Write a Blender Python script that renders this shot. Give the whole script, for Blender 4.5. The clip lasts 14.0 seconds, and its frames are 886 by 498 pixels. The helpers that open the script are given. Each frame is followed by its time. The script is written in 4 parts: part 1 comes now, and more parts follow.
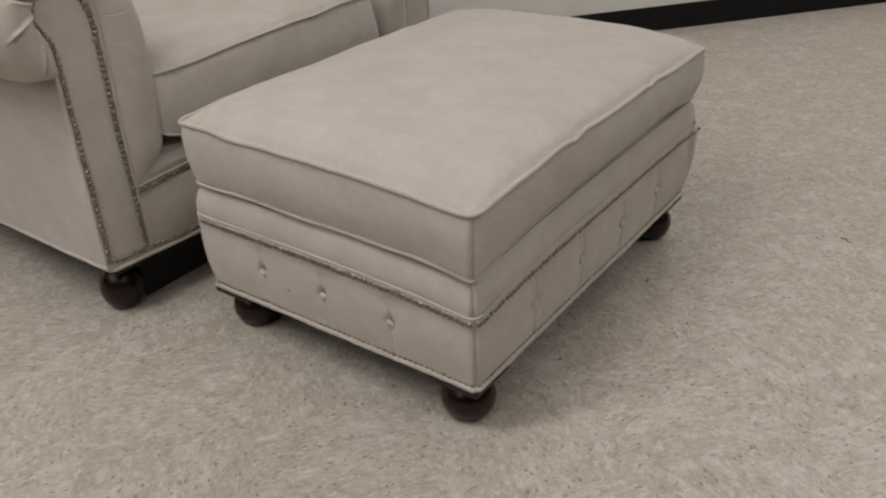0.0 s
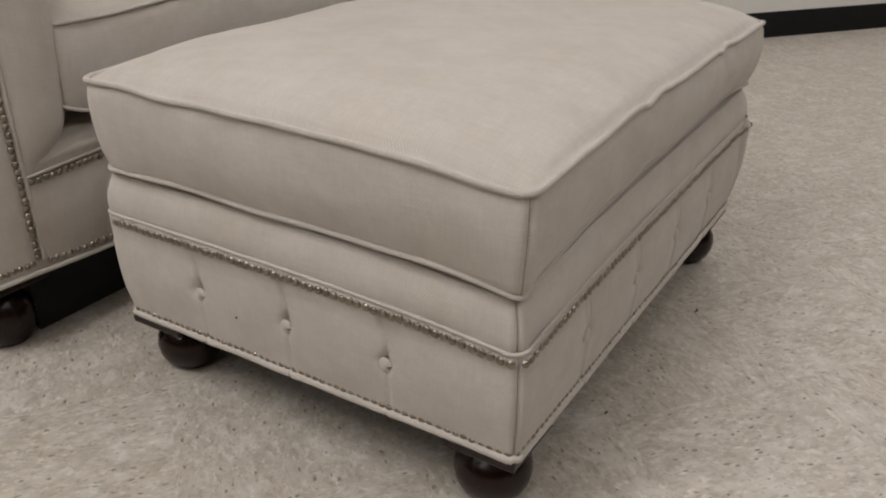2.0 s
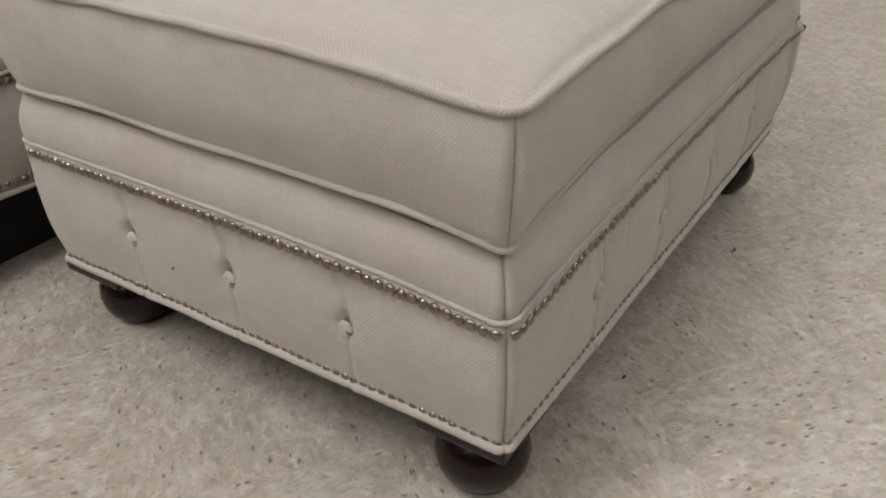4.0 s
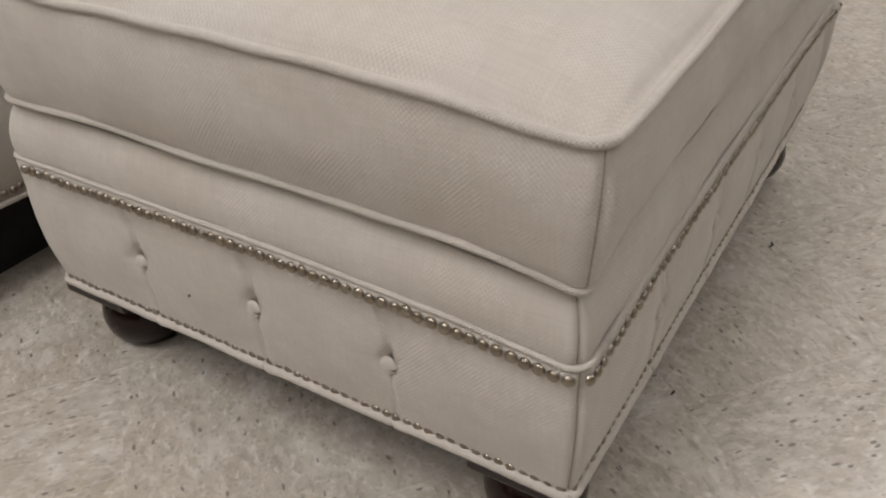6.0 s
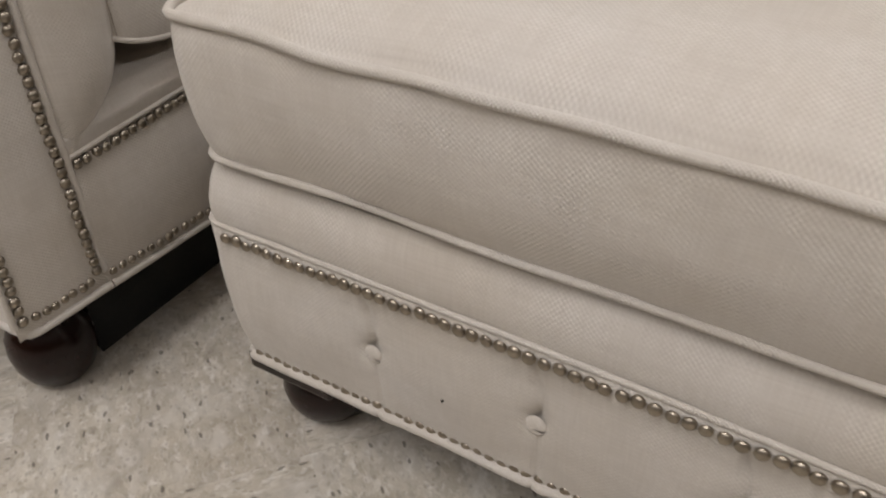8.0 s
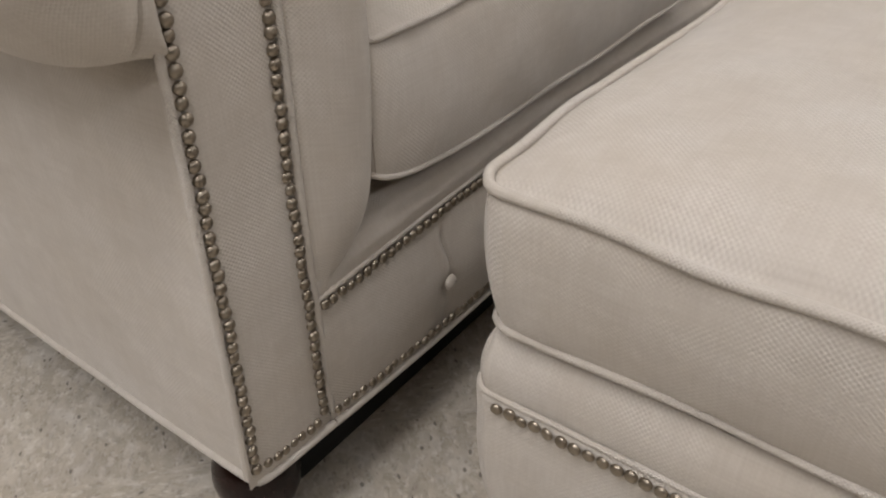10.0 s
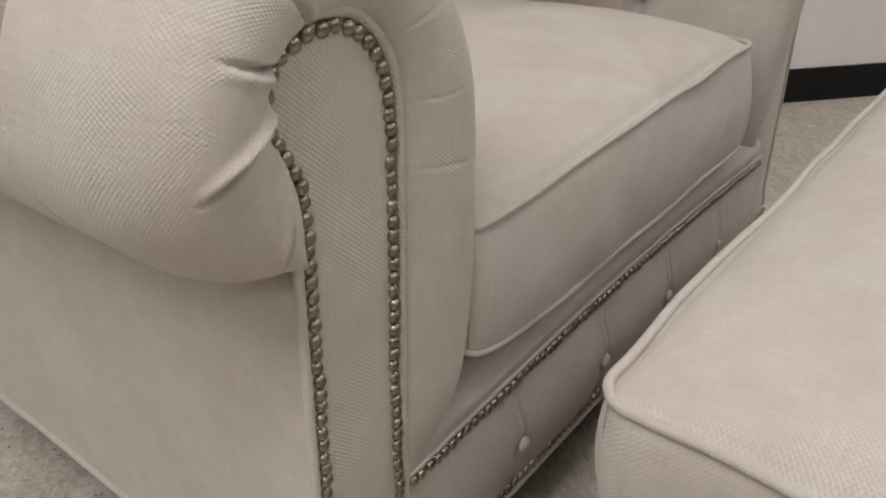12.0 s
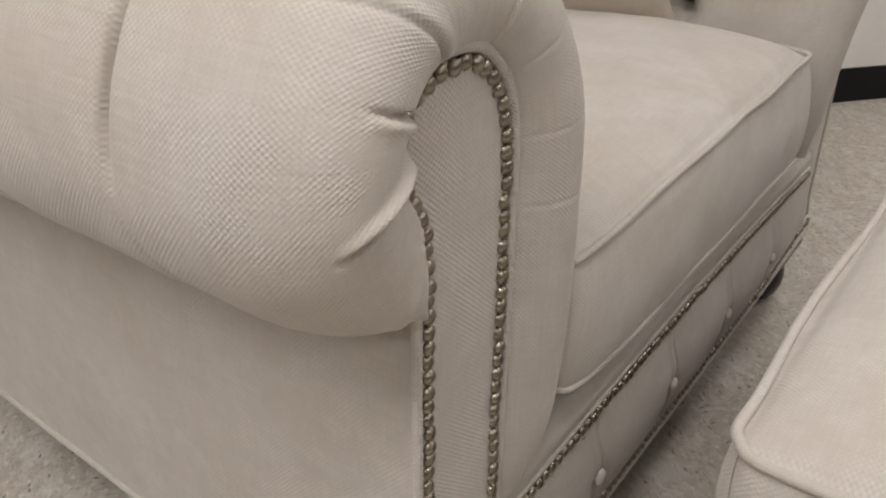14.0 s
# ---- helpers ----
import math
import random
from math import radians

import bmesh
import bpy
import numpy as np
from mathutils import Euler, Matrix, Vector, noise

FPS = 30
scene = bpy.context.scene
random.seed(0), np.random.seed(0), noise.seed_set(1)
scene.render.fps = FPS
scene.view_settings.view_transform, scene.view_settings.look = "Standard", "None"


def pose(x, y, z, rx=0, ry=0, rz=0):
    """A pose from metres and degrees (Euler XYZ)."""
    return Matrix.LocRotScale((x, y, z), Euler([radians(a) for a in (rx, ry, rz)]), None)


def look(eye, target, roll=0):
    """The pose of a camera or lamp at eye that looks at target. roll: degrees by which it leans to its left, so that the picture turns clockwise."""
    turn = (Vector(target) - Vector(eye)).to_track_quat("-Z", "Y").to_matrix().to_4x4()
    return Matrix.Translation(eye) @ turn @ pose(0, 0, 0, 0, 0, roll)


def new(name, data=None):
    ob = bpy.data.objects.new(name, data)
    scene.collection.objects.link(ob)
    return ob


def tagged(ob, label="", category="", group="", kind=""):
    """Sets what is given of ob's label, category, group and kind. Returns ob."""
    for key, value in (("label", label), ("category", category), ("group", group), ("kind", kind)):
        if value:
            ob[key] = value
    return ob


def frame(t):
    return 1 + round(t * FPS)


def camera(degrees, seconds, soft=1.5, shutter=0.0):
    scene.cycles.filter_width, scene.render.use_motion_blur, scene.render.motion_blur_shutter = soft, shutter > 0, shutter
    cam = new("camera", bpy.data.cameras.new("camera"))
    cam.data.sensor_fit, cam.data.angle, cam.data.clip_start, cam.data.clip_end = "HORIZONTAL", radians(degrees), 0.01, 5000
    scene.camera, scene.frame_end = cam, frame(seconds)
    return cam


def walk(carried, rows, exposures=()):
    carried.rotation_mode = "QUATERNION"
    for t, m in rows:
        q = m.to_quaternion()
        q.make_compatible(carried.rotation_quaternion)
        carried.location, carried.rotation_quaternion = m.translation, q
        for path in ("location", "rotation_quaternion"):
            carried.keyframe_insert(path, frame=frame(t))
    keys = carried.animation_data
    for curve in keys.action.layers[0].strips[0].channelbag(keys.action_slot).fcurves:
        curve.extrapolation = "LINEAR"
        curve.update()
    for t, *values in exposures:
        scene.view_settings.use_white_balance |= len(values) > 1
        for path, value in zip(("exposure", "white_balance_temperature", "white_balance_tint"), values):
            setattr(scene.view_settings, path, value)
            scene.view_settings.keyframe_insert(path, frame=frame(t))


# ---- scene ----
cam = camera(56.3, 14.0, soft=2.0, shutter=0.25)
PATH = [
    (0, (1.295, -0.904, 1.008), (0.237, 0.482, 0.029), -3.1),
    (0.5, (1.199, -0.829, 0.919), (0.253, 0.672, -0.004), 0.8),
    (1, (1.097, -0.769, 0.844), (0.149, 0.714, -0.108), -0.5),
    (1.5, (1.034, -0.736, 0.788), (0.109, 0.759, -0.166), 0.2),
    (2, (0.997, -0.682, 0.753), (0.034, 0.836, -0.123), -0.4),
    (2.5, (0.981, -0.614, 0.697), (-0.005, 0.841, -0.258), -1.9),
    (2.7, (0.978, -0.597, 0.692), (-0.012, 0.86, -0.255), -0.7),
    (4.8, (0.903, -0.44, 0.66), (-0.053, 0.95, -0.415), -2.7),
    (5, (0.896, -0.435, 0.669), (-0.043, 0.977, -0.39), -2.0),
    (5.5, (0.879, -0.441, 0.693), (-0.042, 0.981, -0.369), -1.6),
    (6, (0.831, -0.445, 0.679), (-0.074, 0.952, -0.431), -2.4),
    (6.5, (0.733, -0.443, 0.675), (-0.153, 0.947, -0.458), -1.7),
    (7, (0.657, -0.434, 0.695), (-0.233, 0.917, -0.481), -2.6),
    (7.5, (0.593, -0.431, 0.698), (-0.329, 0.915, -0.459), -2.8),
    (8, (0.506, -0.415, 0.698), (-0.365, 0.931, -0.498), -2.2),
    (8.5, (0.425, -0.39, 0.708), (-0.499, 0.938, -0.468), -2.6),
    (9, (0.357, -0.402, 0.74), (-0.643, 0.877, -0.428), -3.2),
    (9.2, (0.342, -0.407, 0.743), (-0.672, 0.862, -0.424), -2.8),
    (11.3, (0.213, -0.434, 0.819), (-0.828, 0.945, -0.188), -0.1),
    (11.5, (0.207, -0.433, 0.831), (-0.846, 0.942, -0.17), -0.1),
    (12, (0.191, -0.444, 0.846), (-0.885, 0.942, -0.115), 0.1),
    (12.5, (0.173, -0.448, 0.87), (-0.959, 0.915, -0.058), -1.4),
    (13, (0.155, -0.438, 0.878), (-0.983, 0.92, -0.05), -1.5),
    (13.5, (0.132, -0.441, 0.88), (-0.988, 0.912, -0.076), -0.7),
    (14, (0.095, -0.459, 0.858), (-0.964, 0.933, -0.111), -0.1),
]
walk(cam, [(t, look(eye, target, roll)) for t, eye, target, roll in PATH],
     exposures=[(0.0, -0.31), (1.0, -0.23), (2.0, -0.17), (2.5, -0.14), (5.0, -0.07), (6.5, -0.03), (8.0, 0.0), (9.0, 0.0), (11.5, 0.0), (12.5, -0.02), (14.0, 0.06)])

# ---- world and light ----
world = bpy.data.worlds.new("world")
scene.world = world
world.use_nodes = True
world.node_tree.nodes["Background"].inputs[0].default_value = (0.9, 0.93, 1.0, 1)
world.node_tree.nodes["Background"].inputs[1].default_value = 0.05

LAMP_POWER = 14.0
ROOM_H = 3.0
WALL_P = Vector((0.017, 2.83, 0))          # a point on the far wall's foot
WALL_D = Vector((0.631, 0.776, 0)).normalized()   # along the wall
WALL_N = Vector((WALL_D.y, -WALL_D.x, 0))  # into the room
WALL_ANGLE = math.atan2(WALL_D.y, WALL_D.x)


def room(a, b, z=0.0):
    """World point from metres along the far wall, metres out from it, and height."""
    return WALL_P + WALL_D * a + WALL_N * b + Vector((0, 0, z))


# ---- materials ----
def nodes_of(name):
    m = bpy.data.materials.new(name)
    m.use_nodes = True
    nt = m.node_tree
    return m, nt, nt.nodes, nt.links, nt.nodes["Principled BSDF"]


def math_node(nt, op, a, b=None, c=None):
    n = nt.nodes.new("ShaderNodeMath")
    n.operation = op
    for i, v in enumerate((a, b, c)):
        if v is None:
            continue
        if isinstance(v, (int, float)):
            n.inputs[i].default_value = v
        else:
            nt.links.new(v, n.inputs[i])
    return n.outputs[0]


def noise_node(nt, vec, scale, detail=3.0, rough=0.55):
    n = nt.nodes.new("ShaderNodeTexNoise")
    n.inputs["Scale"].default_value = scale
    n.inputs["Detail"].default_value = detail
    n.inputs["Roughness"].default_value = rough
    if vec is not None:
        nt.links.new(vec, n.inputs["Vector"])
    return n.outputs["Fac"]


def scaled(nt, vec, s):
    n = nt.nodes.new("ShaderNodeMapping")
    n.inputs["Scale"].default_value = s
    nt.links.new(vec, n.inputs["Vector"])
    return n.outputs[0]


def ramp_node(nt, fac, stops):
    n = nt.nodes.new("ShaderNodeValToRGB")
    els = n.color_ramp.elements
    while len(els) < len(stops):
        els.new(0.5)
    for e, (p, c) in zip(els, stops):
        e.position, e.color = p, (*c, 1)
    nt.links.new(fac, n.inputs[0])
    return n.outputs[0]


def mix_node(nt, fac, a, b, blend="MIX"):
    n = nt.nodes.new("ShaderNodeMix")
    n.data_type, n.blend_type = "RGBA", blend
    for sock, v in ((n.inputs[0], fac), (n.inputs[6], a), (n.inputs[7], b)):
        if isinstance(v, (int, float)):
            sock.default_value = v
        elif isinstance(v, tuple):
            sock.default_value = (*v, 1)
        else:
            nt.links.new(v, sock)
    return n.outputs[2]


def bump_node(nt, height, strength, distance, normal=None):
    n = nt.nodes.new("ShaderNodeBump")
    n.inputs["Strength"].default_value = strength
    n.inputs["Distance"].default_value = distance
    nt.links.new(height, n.inputs["Height"])
    if normal is not None:
        nt.links.new(normal, n.inputs["Normal"])
    return n.outputs[0]


def fabric_material(name, tint=(1, 1, 1), weave=0.0022, relief=0.48, shown=0.29):
    """Beige linen-look twill; its UVs are metres along the cloth."""
    m, nt, nodes, links, bsdf = nodes_of(name)
    uv = nodes.new("ShaderNodeTexCoord").outputs["UV"]
    sep = nodes.new("ShaderNodeSeparateXYZ")
    links.new(uv, sep.inputs[0])
    u, v = sep.outputs[0], sep.outputs[1]
    k = math.pi / weave
    drift = math_node(nt, "MULTIPLY", noise_node(nt, uv, 7.0, 2.0), 7.0)
    jitter = math_node(nt, "MULTIPLY", noise_node(nt, uv, 210.0, 2.0), 3.2)
    wander = math_node(nt, "ADD", drift, jitter)

    def ribs(slope, shift):
        at = math_node(nt, "MULTIPLY_ADD", v, slope, u)
        return math_node(nt, "SINE", math_node(nt, "MULTIPLY_ADD", at, k, shift))

    # twill ribs one way, weaker crossing ribs the other way: the two together read as a basket of small knots
    twill = ribs(1.05, wander)
    cross = ribs(-0.92, math_node(nt, "MULTIPLY", drift, 0.8))
    knots = noise_node(nt, uv, 17.0, 3.0, 0.6)
    crossing = math_node(nt, "MULTIPLY", cross, math_node(nt, "MULTIPLY_ADD", knots, 1.4, -0.2))
    weft = math_node(nt, "MULTIPLY_ADD", math_node(nt, "ADD", math_node(nt, "MULTIPLY", twill, 0.62), crossing), 0.5, 0.5)
    slub_u = noise_node(nt, scaled(nt, uv, (18, 420, 1)), 1.0, 3.0)
    slub_v = noise_node(nt, scaled(nt, uv, (420, 30, 1)), 1.0, 3.0)
    slub = math_node(nt, "ADD", math_node(nt, "MULTIPLY", slub_u, 0.5), math_node(nt, "MULTIPLY", slub_v, 0.5))
    blotch = noise_node(nt, uv, 5.0, 4.0, 0.6)
    patch = noise_node(nt, uv, 38.0, 3.0, 0.6)
    base = ramp_node(nt, slub, [(0.30, (0.510 * tint[0], 0.472 * tint[1], 0.427 * tint[2])), (0.5, (0.561 * tint[0], 0.524 * tint[1], 0.480 * tint[2])),
                                (0.70, (0.610 * tint[0], 0.577 * tint[1], 0.535 * tint[2]))])
    # how plainly the weave shows varies over the cloth, where it has been rubbed flat
    worn = noise_node(nt, uv, 11.0, 4.0, 0.65)
    plain = ramp_node(nt, worn, [(0.40, (0.10, 0.10, 0.10)), (0.62, (1, 1, 1))])
    fray = noise_node(nt, uv, 130.0, 4.0, 0.75)
    yarn = math_node(nt, "MULTIPLY", weft, math_node(nt, "MULTIPLY_ADD", fray, 2.0, 0.0))
    yarn = math_node(nt, "MULTIPLY", yarn, plain)
    base = mix_node(nt, shown, base, ramp_node(nt, yarn, [(0.0, (0.455, 0.41, 0.36)), (0.8, (0.70, 0.66, 0.61))]))
    soil = ramp_node(nt, blotch, [(0.35, (0.955, 0.935, 0.90)), (0.62, (1, 1, 1))])
    base = mix_node(nt, 1.0, base, soil, "MULTIPLY")
    base = mix_node(nt, 0.5, base, mix_node(nt, 1.0, base, ramp_node(nt, patch, [(0.3, (0.89, 0.88, 0.865)), (0.7, (1, 1, 1))]), "MULTIPLY"))
    links.new(base, bsdf.inputs["Base Color"])
    bsdf.inputs["Roughness"].default_value = 0.82
    bsdf.inputs["Specular IOR Level"].default_value = 0.3
    bsdf.inputs["Sheen Weight"].default_value = 0.19
    bsdf.inputs["Sheen Roughness"].default_value = 0.5
    height = math_node(nt, "ADD", yarn, math_node(nt, "MULTIPLY", slub, 0.6))
    n1 = bump_node(nt, height, relief, 0.0009)
    crinkle = noise_node(nt, uv, 26.0, 3.0, 0.5)
    links.new(bump_node(nt, crinkle, 0.25, 0.004, n1), bsdf.inputs["Normal"])
    return m


def wood_material():
    m, nt, nodes, links, bsdf = nodes_of("espresso_wood")
    co = nodes.new("ShaderNodeTexCoord").outputs["Object"]
    g = noise_node(nt, scaled(nt, co, (9, 9, 70)), 1.0, 4.0, 0.6)
    links.new(ramp_node(nt, g, [(0.3, (0.0045, 0.0014, 0.0011)), (0.7, (0.019, 0.0058, 0.0042))]), bsdf.inputs["Base Color"])
    scuff = noise_node(nt, co, 60.0, 4.0, 0.7)
    links.new(ramp_node(nt, scuff, [(0.3, (0.17, 0.17, 0.17)), (0.7, (0.30, 0.30, 0.30))]), bsdf.inputs["Roughness"])
    bsdf.inputs["Specular IOR Level"].default_value = 0.36
    links.new(bump_node(nt, g, 0.1, 0.001), bsdf.inputs["Normal"])
    return m


def nail_material():
    m, nt, nodes, links, bsdf = nodes_of("antique_pewter")
    rnd = nodes.new("ShaderNodeObjectInfo").outputs["Random"]
    co = nodes.new("ShaderNodeTexCoord").outputs["Object"]
    t = noise_node(nt, co, 260.0, 3.0, 0.6)
    c = mix_node(nt, rnd, (0.37, 0.324, 0.265), (0.46, 0.41, 0.342))
    links.new(mix_node(nt, math_node(nt, "MULTIPLY", t, 0.7), c, (0.145, 0.116, 0.084)), bsdf.inputs["Base Color"])
    bsdf.inputs["Metallic"].default_value = 1.0
    links.new(math_node(nt, "MULTIPLY_ADD", t, 0.18, 0.30), bsdf.inputs["Roughness"])
    return m


def tile_material():
    """Mottled vinyl composition tile: cream and brown chips drawn out along the tile's grain."""
    m, nt, nodes, links, bsdf = nodes_of("mottled_vinyl_tile")
    co = nodes.new("ShaderNodeTexCoord").outputs["Object"]
    rnd = nodes.new("ShaderNodeObjectInfo").outputs["Random"]
    shift = nodes.new("ShaderNodeCombineXYZ")
    links.new(math_node(nt, "MULTIPLY", rnd, 31.0), shift.inputs[0])
    links.new(math_node(nt, "MULTIPLY", rnd, 57.0), shift.inputs[1])
    add = nodes.new("ShaderNodeVectorMath")
    links.new(co, add.inputs[0])
    links.new(shift.outputs[0], add.inputs[1])
    p = add.outputs[0]
    wob = nodes.new("ShaderNodeTexNoise")
    wob.inputs["Scale"].default_value = 45.0
    links.new(p, wob.inputs["Vector"])
    dis = nodes.new("ShaderNodeVectorMath")
    dis.operation = "MULTIPLY_ADD"
    dis.inputs[1].default_value = (0.012, 0.010, 0)
    links.new(wob.outputs["Color"], dis.inputs[0])
    links.new(p, dis.inputs[2])
    q = dis.outputs[0]

    def chips(sx, sy, seed_shift):
        mp = nodes.new("ShaderNodeMapping")
        mp.inputs["Location"].default_value = (seed_shift, seed_shift * 0.7, 0)
        mp.inputs["Scale"].default_value = (sx, sy, 1)
        links.new(q, mp.inputs["Vector"])
        v = nodes.new("ShaderNodeTexVoronoi")
        v.voronoi_dimensions = "2D"
        v.inputs["Scale"].default_value = 1.0
        links.new(mp.outputs[0], v.inputs["Vector"])
        s = nodes.new("ShaderNodeSeparateColor")
        links.new(v.outputs["Color"], s.inputs[0])
        return s.outputs[0], v.outputs["Distance"]

    c1, _ = chips(85, 115, 0.0)
    c3, d3 = chips(85, 190, 11.9)
    c5, d5 = chips(130, 200, 27.7)
    base = ramp_node(nt, c1, [(0.0, (0.462, 0.416, 0.347)), (0.25, (0.500, 0.459, 0.391)), (0.5, (0.520, 0.474, 0.401)), (0.75, (0.535, 0.493, 0.424)), (0.9, (0.555, 0.510, 0.435)), (1.0, (0.592, 0.555, 0.486))])
    cloud = noise_node(nt, p, 7.0, 4.0, 0.6)
    base = mix_node(nt, 1.0, base, ramp_node(nt, cloud, [(0.3, (0.88, 0.865, 0.845)), (0.7, (1.0, 1.0, 1.0))]), "MULTIPLY")
    mottle = noise_node(nt, scaled(nt, p, (40, 58, 1)), 1.0, 4.0, 0.65)
    base = mix_node(nt, 1.0, base, ramp_node(nt, mottle, [(0.30, (0.86, 0.85, 0.835)), (0.5, (0.98, 0.975, 0.965)), (0.70, (1.06, 1.06, 1.06))]), "MULTIPLY")
    grit = noise_node(nt, p, 240.0, 3.0, 0.6)
    base = mix_node(nt, 1.0, base, ramp_node(nt, grit, [(0.3, (0.92, 0.915, 0.905)), (0.65, (1.0, 1.0, 1.0))]), "MULTIPLY")

    def flecks(base, pick, dist, size, amount, colour):
        """Chips that pass the pick, ragged and a little soft at the edge."""
        ragged = math_node(nt, "ADD", dist, math_node(nt, "MULTIPLY", mottle, 0.5))
        soft = math_node(nt, "MULTIPLY_ADD", math_node(nt, "SUBTRACT", size + 0.25, ragged), 5.0, 0.0)
        inside = math_node(nt, "MINIMUM", math_node(nt, "MAXIMUM", soft, 0.0), 1.0)
        return mix_node(nt, math_node(nt, "MULTIPLY", math_node(nt, "MULTIPLY", pick, inside), amount), base, colour)

    for sx, sy, low, high, amount, colour in ((62, 120, 0.54, 0.66, 0.46, (0.24, 0.21, 0.175)), (68, 105, 0.54, 0.68, 0.46, (0.77, 0.75, 0.715)),
                                              (24, 44, 0.52, 0.68, 0.42, (0.34, 0.305, 0.265)), (28, 42, 0.52, 0.70, 0.44, (0.70, 0.67, 0.625)),
                                              (9, 14, 0.50, 0.70, 0.38, (0.38, 0.345, 0.30)), (11, 15, 0.50, 0.70, 0.36, (0.69, 0.665, 0.62))):
        vein = nodes.new("ShaderNodeMapping")
        vein.inputs["Location"].default_value = (sx * 0.37, sy * 0.21, 3.1)
        vein.inputs["Scale"].default_value = (sx, sy, 1)
        links.new(q, vein.inputs["Vector"])
        f = noise_node(nt, vein.outputs[0], 1.0, 3.0, 0.62)
        streak = ramp_node(nt, f, [(low, (0, 0, 0)), (high, (1, 1, 1))])
        base = mix_node(nt, math_node(nt, "MULTIPLY", streak, amount), base, colour)
    base = flecks(base, math_node(nt, "GREATER_THAN", c5, 0.88), d5, 0.45, 0.40, (0.25, 0.21, 0.17))
    base = flecks(base, math_node(nt, "GREATER_THAN", c3, 0.972), d3, 0.44, 0.72, (0.10, 0.085, 0.07))
    tone = mix_node(nt, rnd, (0.975, 0.97, 0.965), (1.0, 1.0, 1.0))
    links.new(mix_node(nt, 1.0, base, tone, "MULTIPLY"), bsdf.inputs["Base Color"])
    dirt = noise_node(nt, p, 24.0, 5.0, 0.65)
    links.new(math_node(nt, "MULTIPLY_ADD", dirt, 0.26, 0.26), bsdf.inputs["Roughness"])
    bsdf.inputs["Specular IOR Level"].default_value = 0.45
    links.new(bump_node(nt, noise_node(nt, p, 14.0, 3.0), 0.12, 0.002), bsdf.inputs["Normal"])
    return m


def plain_material(name, dark, light, rough, scale=30.0, relief=0.05, metal=0.0):
    m, nt, nodes, links, bsdf = nodes_of(name)
    co = nodes.new("ShaderNodeTexCoord").outputs["Object"]
    a = noise_node(nt, co, scale * 0.12, 4.0, 0.6)
    b = noise_node(nt, co, scale, 4.0, 0.6)
    f = math_node(nt, "MULTIPLY_ADD", a, 0.6, math_node(nt, "MULTIPLY", b, 0.4))
    links.new(ramp_node(nt, f, [(0.35, dark), (0.65, light)]), bsdf.inputs["Base Color"])
    bsdf.inputs["Roughness"].default_value = rough
    bsdf.inputs["Metallic"].default_value = metal
    links.new(bump_node(nt, b, relief, 0.002), bsdf.inputs["Normal"])
    return m


FABRIC = fabric_material("beige_linen_twill")
STRETCHED = fabric_material("beige_linen_twill_stretched", relief=0.56, shown=0.32)
PIPING = fabric_material("beige_linen_piping", weave=0.0016, relief=0.9, shown=0.34)
PILLOW = fabric_material("tan_linen_twill", tint=(0.93, 0.87, 0.78))
WOOD = wood_material()
NAIL = nail_material()
TILE = tile_material()
WALLPAINT = plain_material("matt_white_wall_paint", (0.70, 0.68, 0.645), (0.76, 0.74, 0.705), 0.7, 60.0, 0.12)
# for the unseen walls: an invented tan that dims and warms bounced light
UNSEENWALL = plain_material("unseen_wall_tan", (0.34, 0.25, 0.16), (0.40, 0.30, 0.20), 0.75, 60.0, 0.12)
RUBBER = plain_material("black_rubber", (0.004, 0.004, 0.005), (0.008, 0.008, 0.008), 0.65, 40.0, 0.04)
RUBBER.node_tree.nodes["Principled BSDF"].inputs["Specular IOR Level"].default_value = 0.25
CEILING = plain_material("white_ceiling_board", (0.66, 0.635, 0.58), (0.76, 0.735, 0.68), 0.9, 90.0, 0.25)
# black of the dust covers and of the block that imitates underseat shade
CLOTH_AND_SHADE = plain_material("black_dust_cloth_and_shade", (0.010, 0.010, 0.010), (0.02, 0.019, 0.018), 0.95, 200.0, 0.2)
STEEL = plain_material("white_enamelled_steel", (0.72, 0.72, 0.71), (0.78, 0.78, 0.77), 0.4, 50.0, 0.02)
THREAD = plain_material("brown_sewing_thread", (0.28, 0.235, 0.19), (0.42, 0.37, 0.31), 0.85, 900.0, 0.2)
LINT = plain_material("dark_lint", (0.02, 0.016, 0.012), (0.05, 0.04, 0.03), 0.9, 500.0, 0.1)
DIFFUSER, _nt, _nodes, _links, _b = nodes_of("lit_diffuser")
_b.inputs["Base Color"].default_value = (0.85, 0.85, 0.85, 1)
_b.inputs["Emission Color"].default_value = (1.0, 0.964, 0.962, 1)
_b.inputs["Emission Strength"].default_value = LAMP_POWER * 0.25


# ---- mesh helpers ----
def link_mesh(name, me, mat, parent=None, label=""):
    ob = new(name, me)
    if mat is not None and not me.materials:
        me.materials.append(mat)
    if parent is not None:
        ob.parent = parent
    if label:
        ob["label"] = label
    return ob


def part(name, bm, mat, parent, label=""):
    me = bpy.data.meshes.new(name)
    bm.to_mesh(me)
    bm.free()
    return link_mesh(name, me, mat, parent, label)


